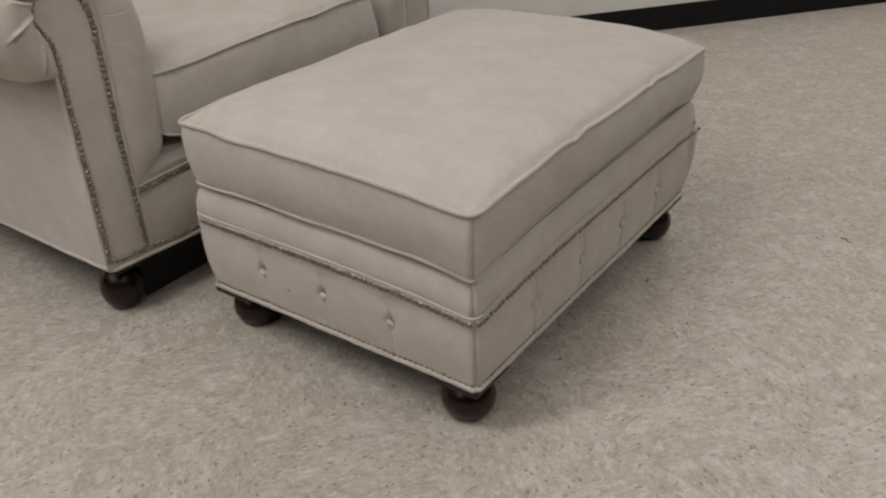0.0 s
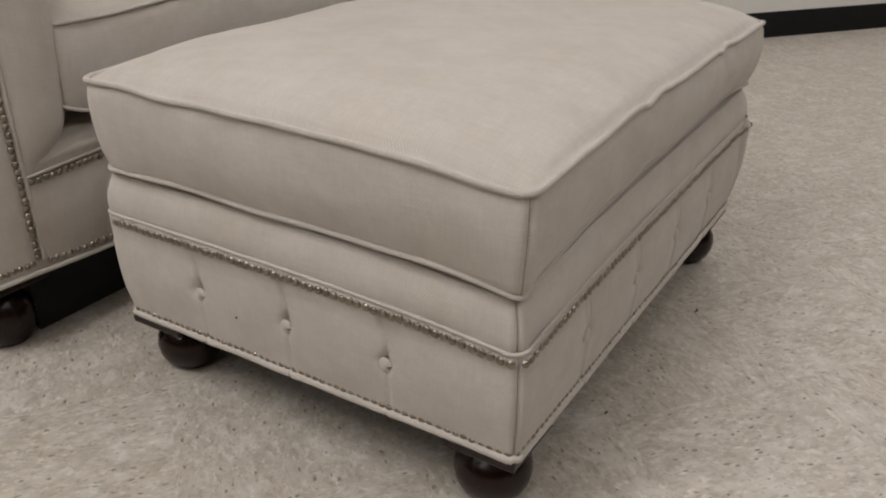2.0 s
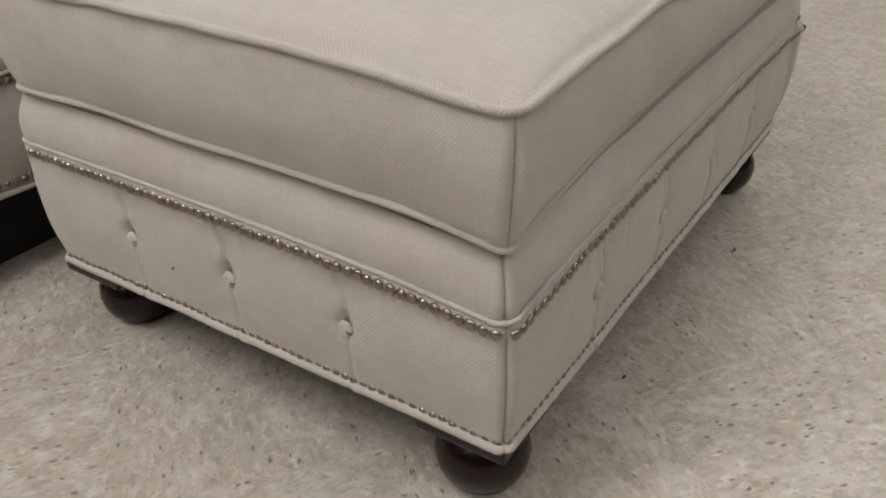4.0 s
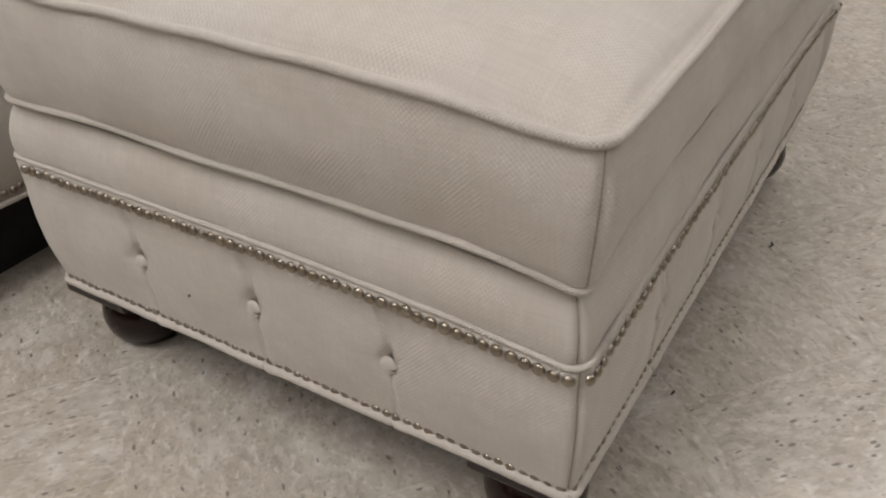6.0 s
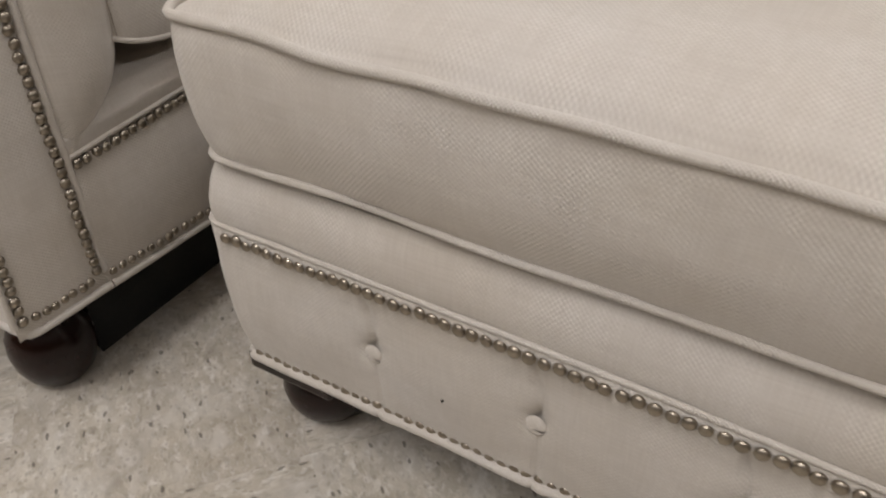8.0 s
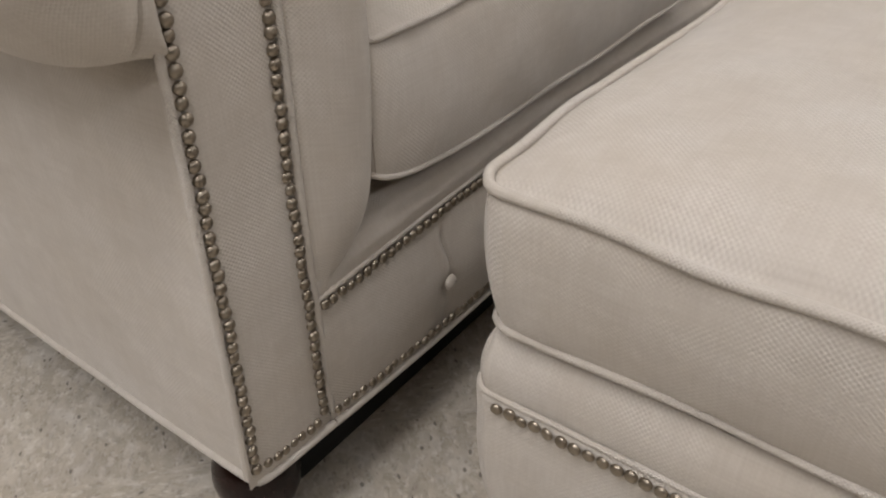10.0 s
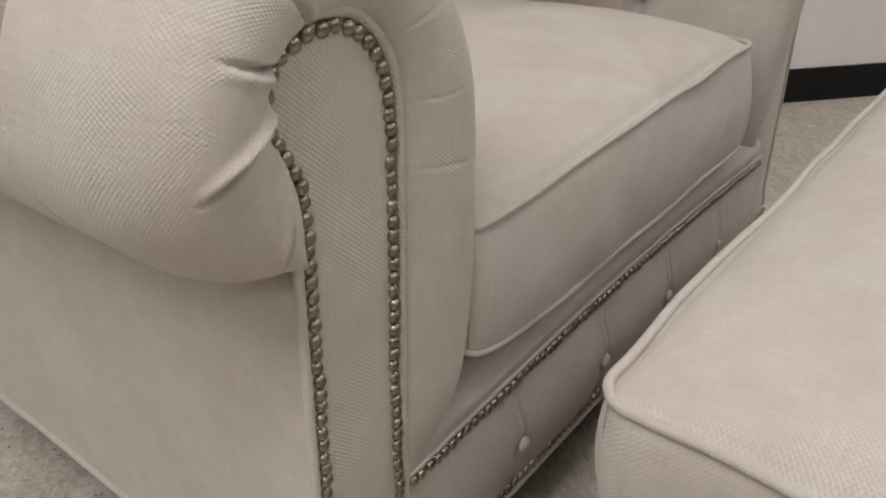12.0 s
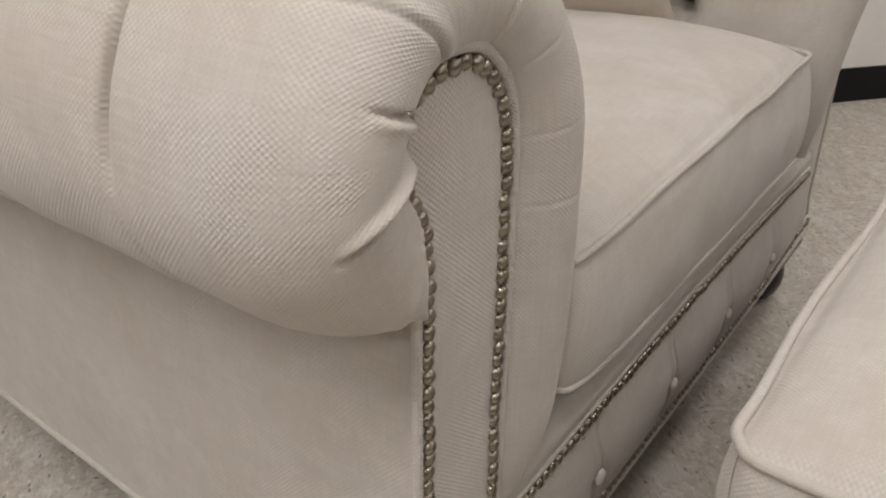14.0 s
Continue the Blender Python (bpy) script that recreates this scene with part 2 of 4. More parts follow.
def grid_mesh(name, P, UV=None, closed=False, smooth=True):
    """A mesh from an array of points (rows, columns, 3); closed joins the last column to the first."""
    rows, cols = P.shape[:2]
    idx = np.arange(rows * cols).reshape(rows, cols)
    nxt = np.roll(idx, -1, axis=1)
    last = cols if closed else cols - 1
    faces = np.stack([idx[:-1, :last], nxt[:-1, :last], nxt[1:, :last], idx[1:, :last]], axis=-1).reshape(-1, 4)
    me = bpy.data.meshes.new(name)
    me.from_pydata(P.reshape(-1, 3).tolist(), [], faces.tolist())
    if UV is not None:
        layer = me.uv_layers.new(name="cloth")
        if closed:
            ext = np.concatenate([UV, UV[:, :1] + np.array([UV[:, -1:, 0].max() + UV[0, 1, 0] - UV[0, 0, 0], 0])], axis=1)
            i, j = np.meshgrid(np.arange(rows - 1), np.arange(cols), indexing="ij")
            uv = np.stack([ext[i, j], ext[i, j + 1], ext[i + 1, j + 1], ext[i + 1, j]], axis=2).reshape(-1, 2)
        else:
            uv = UV.reshape(-1, 2)[faces.reshape(-1)]
        layer.data.foreach_set("uv", uv.astype(np.float32).ravel())
    if smooth:
        me.polygons.foreach_set("use_smooth", [True] * len(me.polygons))
    me.update()
    return me


def box_bm(x0, x1, y0, y1, z0, z1, bevel=0.0, segs=2):
    bm = bmesh.new()
    bmesh.ops.create_cube(bm, size=1.0, matrix=Matrix.LocRotScale(((x0 + x1) / 2, (y0 + y1) / 2, (z0 + z1) / 2), None, (x1 - x0, y1 - y0, z1 - z0)))
    if bevel:
        bmesh.ops.bevel(bm, geom=bm.edges[:], offset=bevel, segments=segs, affect="EDGES", profile=0.6)
    return bm


def arc_length(C):
    d = np.linalg.norm(np.diff(C, axis=0), axis=1)
    return np.concatenate([[0], np.cumsum(d)])


def spline(points, n):
    """n points on a smooth curve through the control points, even in control-point steps."""
    P = np.array(points, float)
    k = len(P) - 1
    t = np.linspace(0, k, n)
    i = np.minimum(t.astype(int), k - 1)
    f = (t - i)[:, None]
    ext = np.concatenate([[2 * P[0] - P[1]], P, [2 * P[-1] - P[-2]]])
    a, b, c, d = ext[i], ext[i + 1], ext[i + 2], ext[i + 3]
    return 0.5 * (2 * b + (c - a) * f + (2 * a - 5 * b + 4 * c - d) * f ** 2 + (3 * b - a - 3 * c + d) * f ** 3)


def resample(C, step):
    s = arc_length(C)
    n = max(2, int(round(s[-1] / step)) + 1)
    t = np.linspace(0, s[-1], n)
    return np.stack([np.interp(t, s, C[:, k]) for k in range(C.shape[1])], axis=1)


def tube(name, C, radius, mat, parent, closed=False, sides=8, label=""):
    """Piping: a round cord along the points C."""
    C = np.array(C, float)
    T = np.roll(C, -1, 0) - np.roll(C, 1, 0) if closed else np.gradient(C, axis=0)
    T /= np.linalg.norm(T, axis=1)[:, None] + 1e-12
    ref = np.tile(np.array([0.0, 0.0, 1.0]), (len(C), 1))
    ref[np.abs(T[:, 2]) > 0.9] = (1.0, 0.0, 0.0)
    if np.abs(T[:, 2]).max() > 0.9:
        ref[:] = (1.0, 0.0, 0.0)
    A = np.cross(T, ref)
    A /= np.linalg.norm(A, axis=1)[:, None] + 1e-12
    B = np.cross(T, A)
    ang = np.linspace(0, 2 * np.pi, sides, endpoint=False)
    P = C[:, None] + radius * (np.cos(ang)[None, :, None] * A[:, None] + np.sin(ang)[None, :, None] * B[:, None])
    s = arc_length(C)
    UV = np.stack(np.broadcast_arrays(ang[None, :] * radius, s[:, None]), axis=-1)
    if closed:
        P = np.concatenate([P, P[:1]])
        UV = np.concatenate([UV, UV[:1] + np.array([0, s[-1]])])
    return link_mesh(name, grid_mesh(name, P, UV, closed=True), mat, parent, label)


def rounded_rect(x0, x1, y0, y1, r, step, counts=None):
    """Points round a rectangle with rounded corners, counter-clockwise from (x0, y0), with outward normals.
    r: one radius, or four, from the corner (x0, y0) on; counts: points along x and along y, in place of the step."""
    pts, nrm = [], []
    r00, r10, r11, r01 = r if isinstance(r, tuple) else (r,) * 4
    nx, ny = counts or (max(2, int(round((x1 - x0) / step))), max(2, int(round((y1 - y0) / step))))

    def line(a, b, n, k):
        for i in range(k):
            f = i / k
            pts.append((a[0] + (b[0] - a[0]) * f, a[1] + (b[1] - a[1]) * f))
            nrm.append(n)

    def corner(cx, cy, a0, r):
        k = 8
        for i in range(k):
            a = a0 + math.pi / 2 * i / k
            pts.append((cx + r * math.cos(a), cy + r * math.sin(a)))
            nrm.append((math.cos(a), math.sin(a)))

    line((x0 + r00, y0), (x1 - r10, y0), (0, -1), nx)
    corner(x1 - r10, y0 + r10, -math.pi / 2, r10)
    line((x1, y0 + r10), (x1, y1 - r11), (1, 0), ny)
    corner(x1 - r11, y1 - r11, 0, r11)
    line((x1 - r11, y1), (x0 + r01, y1), (0, 1), nx)
    corner(x0 + r01, y1 - r01, math.pi / 2, r01)
    line((x0, y1 - r01), (x0, y0 + r00), (-1, 0), ny)
    corner(x0 + r00, y0 + r00, math.pi, r00)
    return np.array(pts), np.array(nrm)


def nail_mesh():
    """A domed upholstery nail head, facing +z."""
    segs = 10
    verts, faces = [], []
    for r, z in ((0.0055, -0.0015), (0.0053, 0.0014), (0.0038, 0.0036)):
        for i in range(segs):
            a = 2 * math.pi * i / segs
            verts.append((r * math.cos(a), r * math.sin(a), z))
    verts.append((0, 0, 0.0046))
    for k in (0, 1):
        for i in range(segs):
            j = (i + 1) % segs
            faces.append((k * segs + i, k * segs + j, (k + 1) * segs + j, (k + 1) * segs + i))
    for i in range(segs):
        faces.append((2 * segs + i, 2 * segs + (i + 1) % segs, 3 * segs))
    me = bpy.data.meshes.new("nailhead")
    me.from_pydata(verts, [], faces)
    me.polygons.foreach_set("use_smooth", [True] * len(me.polygons))
    me.materials.append(NAIL)
    return me


NAILHEAD = nail_mesh()
nail_rng = random.Random(4)


def nail_row(C, N, parent, pitch=0.0120, name="nailhead", joined=False, size=1.0, dome=0.85):
    """Nail heads along the points C with outward normals N: single parts, or one joined mesh."""
    C, N = np.array(C, float), np.array(N, float)
    s = arc_length(C)
    n = int(s[-1] / pitch)
    t = (np.arange(n) + 0.5) * s[-1] / n
    pos = np.stack([np.interp(t, s, C[:, k]) for k in range(3)], axis=1)
    nor = np.stack([np.interp(t, s, N[:, k]) for k in range(3)], axis=1)
    base = np.array([v.co[:] for v in NAILHEAD.vertices])
    polys = [tuple(p.vertices) for p in NAILHEAD.polygons]
    verts, faces = [], []
    for p, d in zip(pos, nor):
        q = Vector(d).to_track_quat("Z", "Y")
        q = q @ Euler((nail_rng.gauss(0, 0.09), nail_rng.gauss(0, 0.09), nail_rng.uniform(0, 6))).to_quaternion()
        p = Vector(p) + Vector([nail_rng.gauss(0, 0.0005) for _ in range(3)])
        m = Matrix.LocRotScale(p, q, Vector((1, 1, dome)) * (size * nail_rng.uniform(0.98, 1.06)))
        if joined:
            o = len(verts)
            verts += [(m @ Vector(c))[:] for c in base]
            faces += [tuple(o + i for i in f) for f in polys]
        else:
            ob = link_mesh(name, NAILHEAD, NAIL, parent)
            ob.matrix_local = m
    if joined:
        me = bpy.data.meshes.new("nailhead_row")
        me.from_pydata(verts, [], faces)
        me.polygons.foreach_set("use_smooth", [True] * len(me.polygons))
        tagged(link_mesh("nailhead_row", me, NAIL, parent), kind="stuff")


def button_mesh():
    segs, prof = 20, [(0.0086, -0.001), (0.0084, 0.0012), (0.0070, 0.0036), (0.0040, 0.0050)]
    P = np.array([[(r * math.cos(2 * math.pi * i / segs), r * math.sin(2 * math.pi * i / segs), z) for i in range(segs)] for r, z in prof + [(0.0002, 0.0054)]])
    return grid_mesh("button", P, P[..., :2].copy(), closed=False)


def lathe_bm(profile, segs=32):
    bm = bmesh.new()
    rings = [[bm.verts.new((r * math.cos(2 * math.pi * i / segs), r * math.sin(2 * math.pi * i / segs), z)) for i in range(segs)] for r, z in profile]
    for a, b in zip(rings, rings[1:]):
        for i in range(segs):
            f = bm.faces.new((a[i], a[(i + 1) % segs], b[(i + 1) % segs], b[i]))
            f.smooth = True
    bm.faces.new(rings[0][::-1])
    bm.faces.new(rings[-1])
    return bm


def bun_foot(parent, x, y, height, plate, girth=1.0):
    """A turned bun foot under a square mounting block."""
    k = height / 0.1
    profile = ((0.020, 0.0), (0.030, 0.002), (0.0405, 0.013), (0.0468, 0.028), (0.0490, 0.044), (0.0468, 0.060), (0.040, 0.073),
               (0.030, 0.083), (0.0265, 0.087), (0.029, 0.091), (0.035, 0.093), (0.036, 0.1))
    foot = part("bun_foot", lathe_bm([(r * girth, z * k) for r, z in profile]), WOOD, parent, "dark espresso turned bun foot")
    foot.location = (x, y, 0)
    px0, px1, py0, py1, pz = plate
    part("mounting_block", box_bm(px0, px1, py0, py1, height - 0.001, pz, 0.003), WOOD, parent)


def corner_seam(nrm, depth=0.005):
    """A sewn seam pulled in at each upright corner."""
    off = (np.degrees(np.arctan2(nrm[:, 1], nrm[:, 0])) % 90) - 45
    return -depth * (0.45 * np.exp(-(off / 20.0) ** 2) + 0.55 * np.exp(-(off / 4.0) ** 2))


def corner_stitch(P, nrm, parent):
    """The dark stitching sunk in the seam that runs down each upright corner of a boxed part."""
    off = (np.degrees(np.arctan2(nrm[:, 1], nrm[:, 0])) % 90) - 45
    for j in np.where(np.abs(off) < 0.5)[0]:
        C = P[:, j].copy()
        C[:, :2] += nrm[j] * 0.0004
        tube("corner_seam", C, 0.0006, THREAD, parent, sides=6)


def vnoise(P, scale, seed=0.0):
    """Smooth noise at each point of an array (..., 3)."""
    flat = P.reshape(-1, 3)
    return np.array([noise.noise(Vector((p[0] * scale + seed, p[1] * scale + seed * 0.7, p[2] * scale))) for p in flat]).reshape(P.shape[:-1])


def puff(d):
    """Rise of a stuffed cushion at a distance from its piped edge."""
    return 0.64 * (1 - np.exp(-d / 0.030)) + 0.36 * (1 - np.exp(-d / 0.11))


def box_cushion(name, parent, top, bottom, r, z_bot, z_edge, crown, bow, mat, piping_r=0.0043, wobble=0.004, seed=1.0, sag=0.0, bulge=0.010, overhang=0.0, tuck=0.0):
    """A boxed cushion with piped edges. top, bottom: x0, x1, y0, y1 of the piped outlines; z_edge(x, y): height of the top edge."""
    step = 0.006
    counts = (int((top[1] - top[0]) / step), int((top[3] - top[2]) / step))
    n_top, nrm = rounded_rect(*top, r, step, counts)
    n_bot, _ = rounded_rect(*bottom, tuple(0.8 * q for q in r) if isinstance(r, tuple) else r * 0.8, step, counts)
    cx, cy = (top[0] + top[1]) / 2, (top[2] + top[3]) / 2
    fx = np.clip((n_top[:, 0] - top[0]) / (top[1] - top[0]), 0, 1)
    fy = np.clip((n_top[:, 1] - top[2]) / (top[3] - top[2]), 0, 1)
    side = np.where(np.abs(nrm[:, 0]) > np.abs(nrm[:, 1]), np.sin(np.pi * fy), np.sin(np.pi * fx))
    n_top = n_top + nrm * (np.where(nrm[:, 0] < -0.7, 0.1, 1.0) * bow * np.clip(side, 0, 1) ** 0.7)[:, None]
    n_bot = n_bot - nrm * (tuck * np.clip(nrm[:, 0], 0, 1) * np.clip(side * 1.6, 0, 1))[:, None]
    p3 = np.concatenate([n_top, np.zeros((len(n_top), 1))], axis=1)
    w1 = vnoise(p3, 9.0, seed)
    w2 = vnoise(p3, 7.0, seed + 9)
    z_t = np.array([z_edge(x, y) for x, y in n_top]) + wobble * w1
    z_b = np.array([z_bot(x, y) for x, y in n_bot]) + wobble * 0.8 * w2 - sag * np.clip(side, 0, 1)
    n_top = n_top + nrm * (wobble * 0.8 * w2)[:, None]
    # boxing
    rows = []
    for k in np.linspace(0, 1, 15):
        swell = bulge + overhang * np.clip(nrm[:, 0], 0, 1) * np.clip(side, 0, 1)
        xy = n_bot * (1 - k) + n_top * k + nrm * (swell * math.sin(math.pi * k) ** 0.8 + corner_seam(nrm, 0.0055 * math.sin(math.pi * k)))[:, None]
        rows.append(np.concatenate([xy, (z_b * (1 - k) + z_t * k)[:, None]], axis=1))
    P = np.array(rows)
    near = np.array([math.exp(-min(k, 1 - k) / 0.12) for k in np.linspace(0, 1, 15)])[1:-1, None]
    pucker = 0.0035 * vnoise(P[1:-1], 14.0, seed + 3) + 0.0022 * near * vnoise(P[1:-1] * np.array([1, 1, 0.3]), 46.0, seed + 4)
    P[1:-1, :, :2] += nrm[None] * pucker[..., None]
    s = arc_length(P[7])
    UV = np.stack(np.broadcast_arrays(s[None, :], P[..., 2]), axis=-1).copy()
    boxing = link_mesh(name, grid_mesh(name, P, UV, closed=True), mat, parent)
    corner_stitch(P, nrm, boxing)
    # crowned top
    rows, edge = [], np.concatenate([n_top, z_t[:, None]], axis=1)
    for k in 0.985 * np.linspace(0, 1, 46) ** 1.7:
        q = edge.copy()
        q[:, 0], q[:, 1] = cx + (edge[:, 0] - cx) * (1 - k), cy + (edge[:, 1] - cy) * (1 - k)
        sx = bow * np.sin(np.pi * np.clip((q[:, 1] - top[2]) / (top[3] - top[2]), 0, 1)) ** 0.7
        sy = bow * np.sin(np.pi * np.clip((q[:, 0] - top[0]) / (top[1] - top[0]), 0, 1)) ** 0.7
        dx = np.clip(np.minimum(q[:, 0] - top[0] + 0.1 * sx, top[1] - q[:, 0] + sx), 0, None)
        dy = np.clip(np.minimum(q[:, 1] - top[2], top[3] - q[:, 1]) + sy, 0, None)
        q[:, 2] = np.array([z_edge(x, y) for x, y in q[:, :2]]) + wobble * w1 * math.exp(-k * 9) + crown * puff(dx) * puff(dy)
        q[:, 2] -= 0.0035 * np.exp(-((np.minimum(dx, dy) - 0.0070) / 0.0040) ** 2)
        q[:, 2] += 0.0022 * vnoise(p3, 42.0, seed + 8) * math.exp(-k * 14) * min(1, k * 40)
        rows.append(q)
    P = np.array(rows)
    P[1:, :, 2] += 0.0025 * vnoise(P[1:], 7.0, seed + 5) + 0.0012 * vnoise(P[1:], 21.0, seed + 6)
    link_mesh("cushion_top", grid_mesh("cushion_top", P, P[..., :2].copy(), closed=False), STRETCHED, boxing)
    Q = np.concatenate([P[:, -1:], P[:, :1]], axis=1)
    bm = bmesh.new()
    bm.from_mesh(grid_mesh("seam_strip", Q, Q[..., :2].copy()))
    c = [bm.verts.new(v) for v in P[-1]]
    bm.faces.new(c)
    part("cushion_top_closure", bm, STRETCHED, boxing)
    # underside
    bm = bmesh.new()
    bm.faces.new([bm.verts.new((x, y, z)) for (x, y), z in zip(n_bot, z_b)])
    part("cushion_underside", bm, mat, boxing)
    lip = 0.0015
    tube("piping", np.concatenate([n_top + nrm * lip, (z_t + 0.0028)[:, None]], axis=1), piping_r, PIPING, boxing, closed=True)
    tube("piping", np.concatenate([n_bot + nrm * lip, z_b[:, None]], axis=1), piping_r * 0.86, PIPING, boxing, closed=True)
    return boxing


def tuft_relief(a, z, tufts, z_top, z_bot):
    """Inward relief of a buttoned panel: a dimple at each button and a pulled fold above and below it."""
    d = np.zeros_like(a)
    for a0, zb in tufts:
        da, dz = a - a0, z - zb
        d -= 0.0085 * np.exp(-(da ** 2 + dz ** 2) / 0.012 ** 2)
        # the stuffing swells between the tufts and is drawn in along each fold
        d -= 0.0042 * np.exp(-(da / 0.030) ** 2) * np.clip((z_top - z) / 0.03, 0, 1) * np.clip((z - z_bot) / 0.03, 0, 1)
        up = np.clip(dz / 0.006, 0, 1) * np.clip((z_top - 0.006 - z) / 0.018, 0, 1)
        lean = da - 0.0045 * np.sin(dz * 75)
        d -= 0.0042 * up * np.exp(-(lean / 0.0024) ** 2)
        d += 0.0022 * up * np.exp(-((lean + 0.008) / 0.007) ** 2)
        dn = np.clip(-dz / 0.006, 0, 1)
        d -= 0.0030 * dn * np.exp(-((da + 0.002 * np.sin(dz * 50)) / 0.0026) ** 2)
        d += 0.0010 * dn * np.exp(-((da - 0.008) / 0.008) ** 2)
    return d


# ---- ottoman ----
OW, OL = 0.66, 0.90
ottoman = tagged(new("ottoman"), "rectangular beige linen storage ottoman with nailhead trim and bun feet", "ottoman")
ottoman.location = (0, 0, 0)
BUTTON = button_mesh()
Z_OB, Z_ON, Z_OU = 0.111, 0.250, 0.315
FRONT_TUFTS = [(0.163, 0.185), (0.322, 0.183), (0.482, 0.180)]
SIDE_TUFTS = [(0.185, 0.181), (0.365, 0.181), (0.545, 0.181), (0.725, 0.181)]


def lift(x, y, k=0.021):
    """The trim and cushion settle lower at the most used corner."""
    d = np.hypot(np.asarray(x) - OW, np.asarray(y))
    return k * (1 - np.exp(-d / 0.16))


def ottoman_body():
    pts, nrm = rounded_rect(0, OW, 0, OL, 0.007, 0.0028)
    zs = np.linspace(Z_OB, 0.266, 34)
    a_front, a_side = pts[:, 0], pts[:, 1]
    front = nrm[:, 1] < -0.9
    right = nrm[:, 0] > 0.9
    left = nrm[:, 0] < -0.9
    back = nrm[:, 1] > 0.9
    rows = []
    for z in zs:
        f = (z - Z_OB) / (Z_ON - Z_OB)
        off = 0.006 * f + 0.008 * math.sin(math.pi * min(f, 0.82))
        off -= 0.010 * min(1.0, max(0.0, (z - 0.2535) / 0.006))
        more = 0.014 * math.sin(min(f, 1) * math.pi / 2)
        d = np.full(len(pts), off) + np.where(nrm[:, 0] < 0, -nrm[:, 0] * more * 0.5, 0) + np.where(nrm[:, 1] > 0, nrm[:, 1] * more * 2.2, 0)
        zz = np.full(len(pts), z)
        d += np.where(front, tuft_relief(a_front, zz, FRONT_TUFTS, 0.25, Z_OB), 0)
        d += np.where(right | left, tuft_relief(a_side, zz, SIDE_TUFTS, 0.25, Z_OB), 0)
        d += np.where(back, tuft_relief(a_front, zz, FRONT_TUFTS, 0.25, Z_OB), 0)
        d = d + corner_seam(nrm)
        rows.append(np.concatenate([pts + nrm * d[:, None], (zz + lift(pts[:, 0], pts[:, 1]) * min(f, 1))[:, None]], axis=1))
    P = np.array(rows)
    w = 0.0012 * vnoise(P[:, ::6], 16.0, 2.0)
    w = np.repeat(w, 6, axis=1)[:, :P.shape[1]]
    P[..., :2] += nrm[None] * w[..., None]
    s = arc_length(P[17])
    UV = np.stack(np.broadcast_arrays(s[None, :], P[..., 2]), axis=-1).copy()
    base = link_mesh("tufted_base", grid_mesh("tufted_base", P, UV, closed=True), FABRIC, ottoman, "button-tufted beige linen base panel")
    corner_stitch(P, nrm, base)
    return P, nrm, zs


body_P, body_N, body_Z = ottoman_body()


def ring_at(z, out):
    k = int(np.argmin(np.abs(body_Z - z)))
    C = body_P[k].copy()
    C[:, :2] += body_N * out
    return C


def ironed(C, axis, k=14):
    """Irons folds and dimples out of a straight run, so that trim runs straight across them."""
    out = C.copy()
    for _ in range(3):
        pad = np.concatenate([np.full(k, out[:k, axis].max() if axis == 0 else out[:k, axis].min()), out[:, axis], np.full(k, out[-k:, axis].max() if axis == 0 else out[-k:, axis].min())])
        out[:, axis] = np.convolve(pad, np.ones(2 * k + 1) / (2 * k + 1), mode="valid")
    return out


# padded band between the base and the cushion
def ottoman_band():
    pts, nrm = rounded_rect(-0.004, OW - 0.003, 0.002, OL + 0.026, 0.008, 0.010)
    rows = []
    for k in np.linspace(0, 1, 14):
        z = 0.254 + (Z_OU - 0.254) * k
        off = 0.0135 * math.sin(math.pi * min(1, k * 0.72 + 0.28)) ** 0.8 - 0.003
        rows.append(np.concatenate([pts + nrm * (off + corner_seam(nrm))[:, None], (z + lift(pts[:, 0], pts[:, 1], 0.021))[:, None]], axis=1))
    P = np.array(rows)
    P[..., :2] += nrm[None] * (0.003 * vnoise(P, 12.0, 6.0))[..., None]
    s = arc_length(P[7])
    UV = np.stack(np.broadcast_arrays(s[None, :], P[..., 2]), axis=-1).copy()
    band = link_mesh("padded_band", grid_mesh("padded_band", P, UV, closed=True), FABRIC, ottoman)
    corner_stitch(P, nrm, band)
    C = np.concatenate([pts + nrm * 0.0105, (0.2568 + lift(pts[:, 0], pts[:, 1]))[:, None]], axis=1)
    C[:, 2] += 0.0008 * vnoise(C, 20.0, 3.0)
    tube("piping", C, 0.0027, PIPING, band, closed=True)
    bm = bmesh.new()
    bm.faces.new([bm.verts.new(v) for v in P[-1]])
    part("band_top", bm, FABRIC, band)


def cushion_edge(x, y):
    """Height of the ottoman cushion's top seam: low at two corners, with two puckers along one long side."""
    z = 0.444 + float(lift(x, y, 0.029)) - 0.021 * math.exp(-math.hypot(x - 0.67, y - 0.938) / 0.09)
    pucker = sum(math.exp(-((y - y0) / 0.016) ** 2) - 0.7 * math.exp(-((y - y0 - 0.035) / 0.022) ** 2) for y0 in (0.285, 0.595))
    return z - 0.0045 * pucker * math.exp(-(0.67 - min(x, 0.67)) / 0.05)


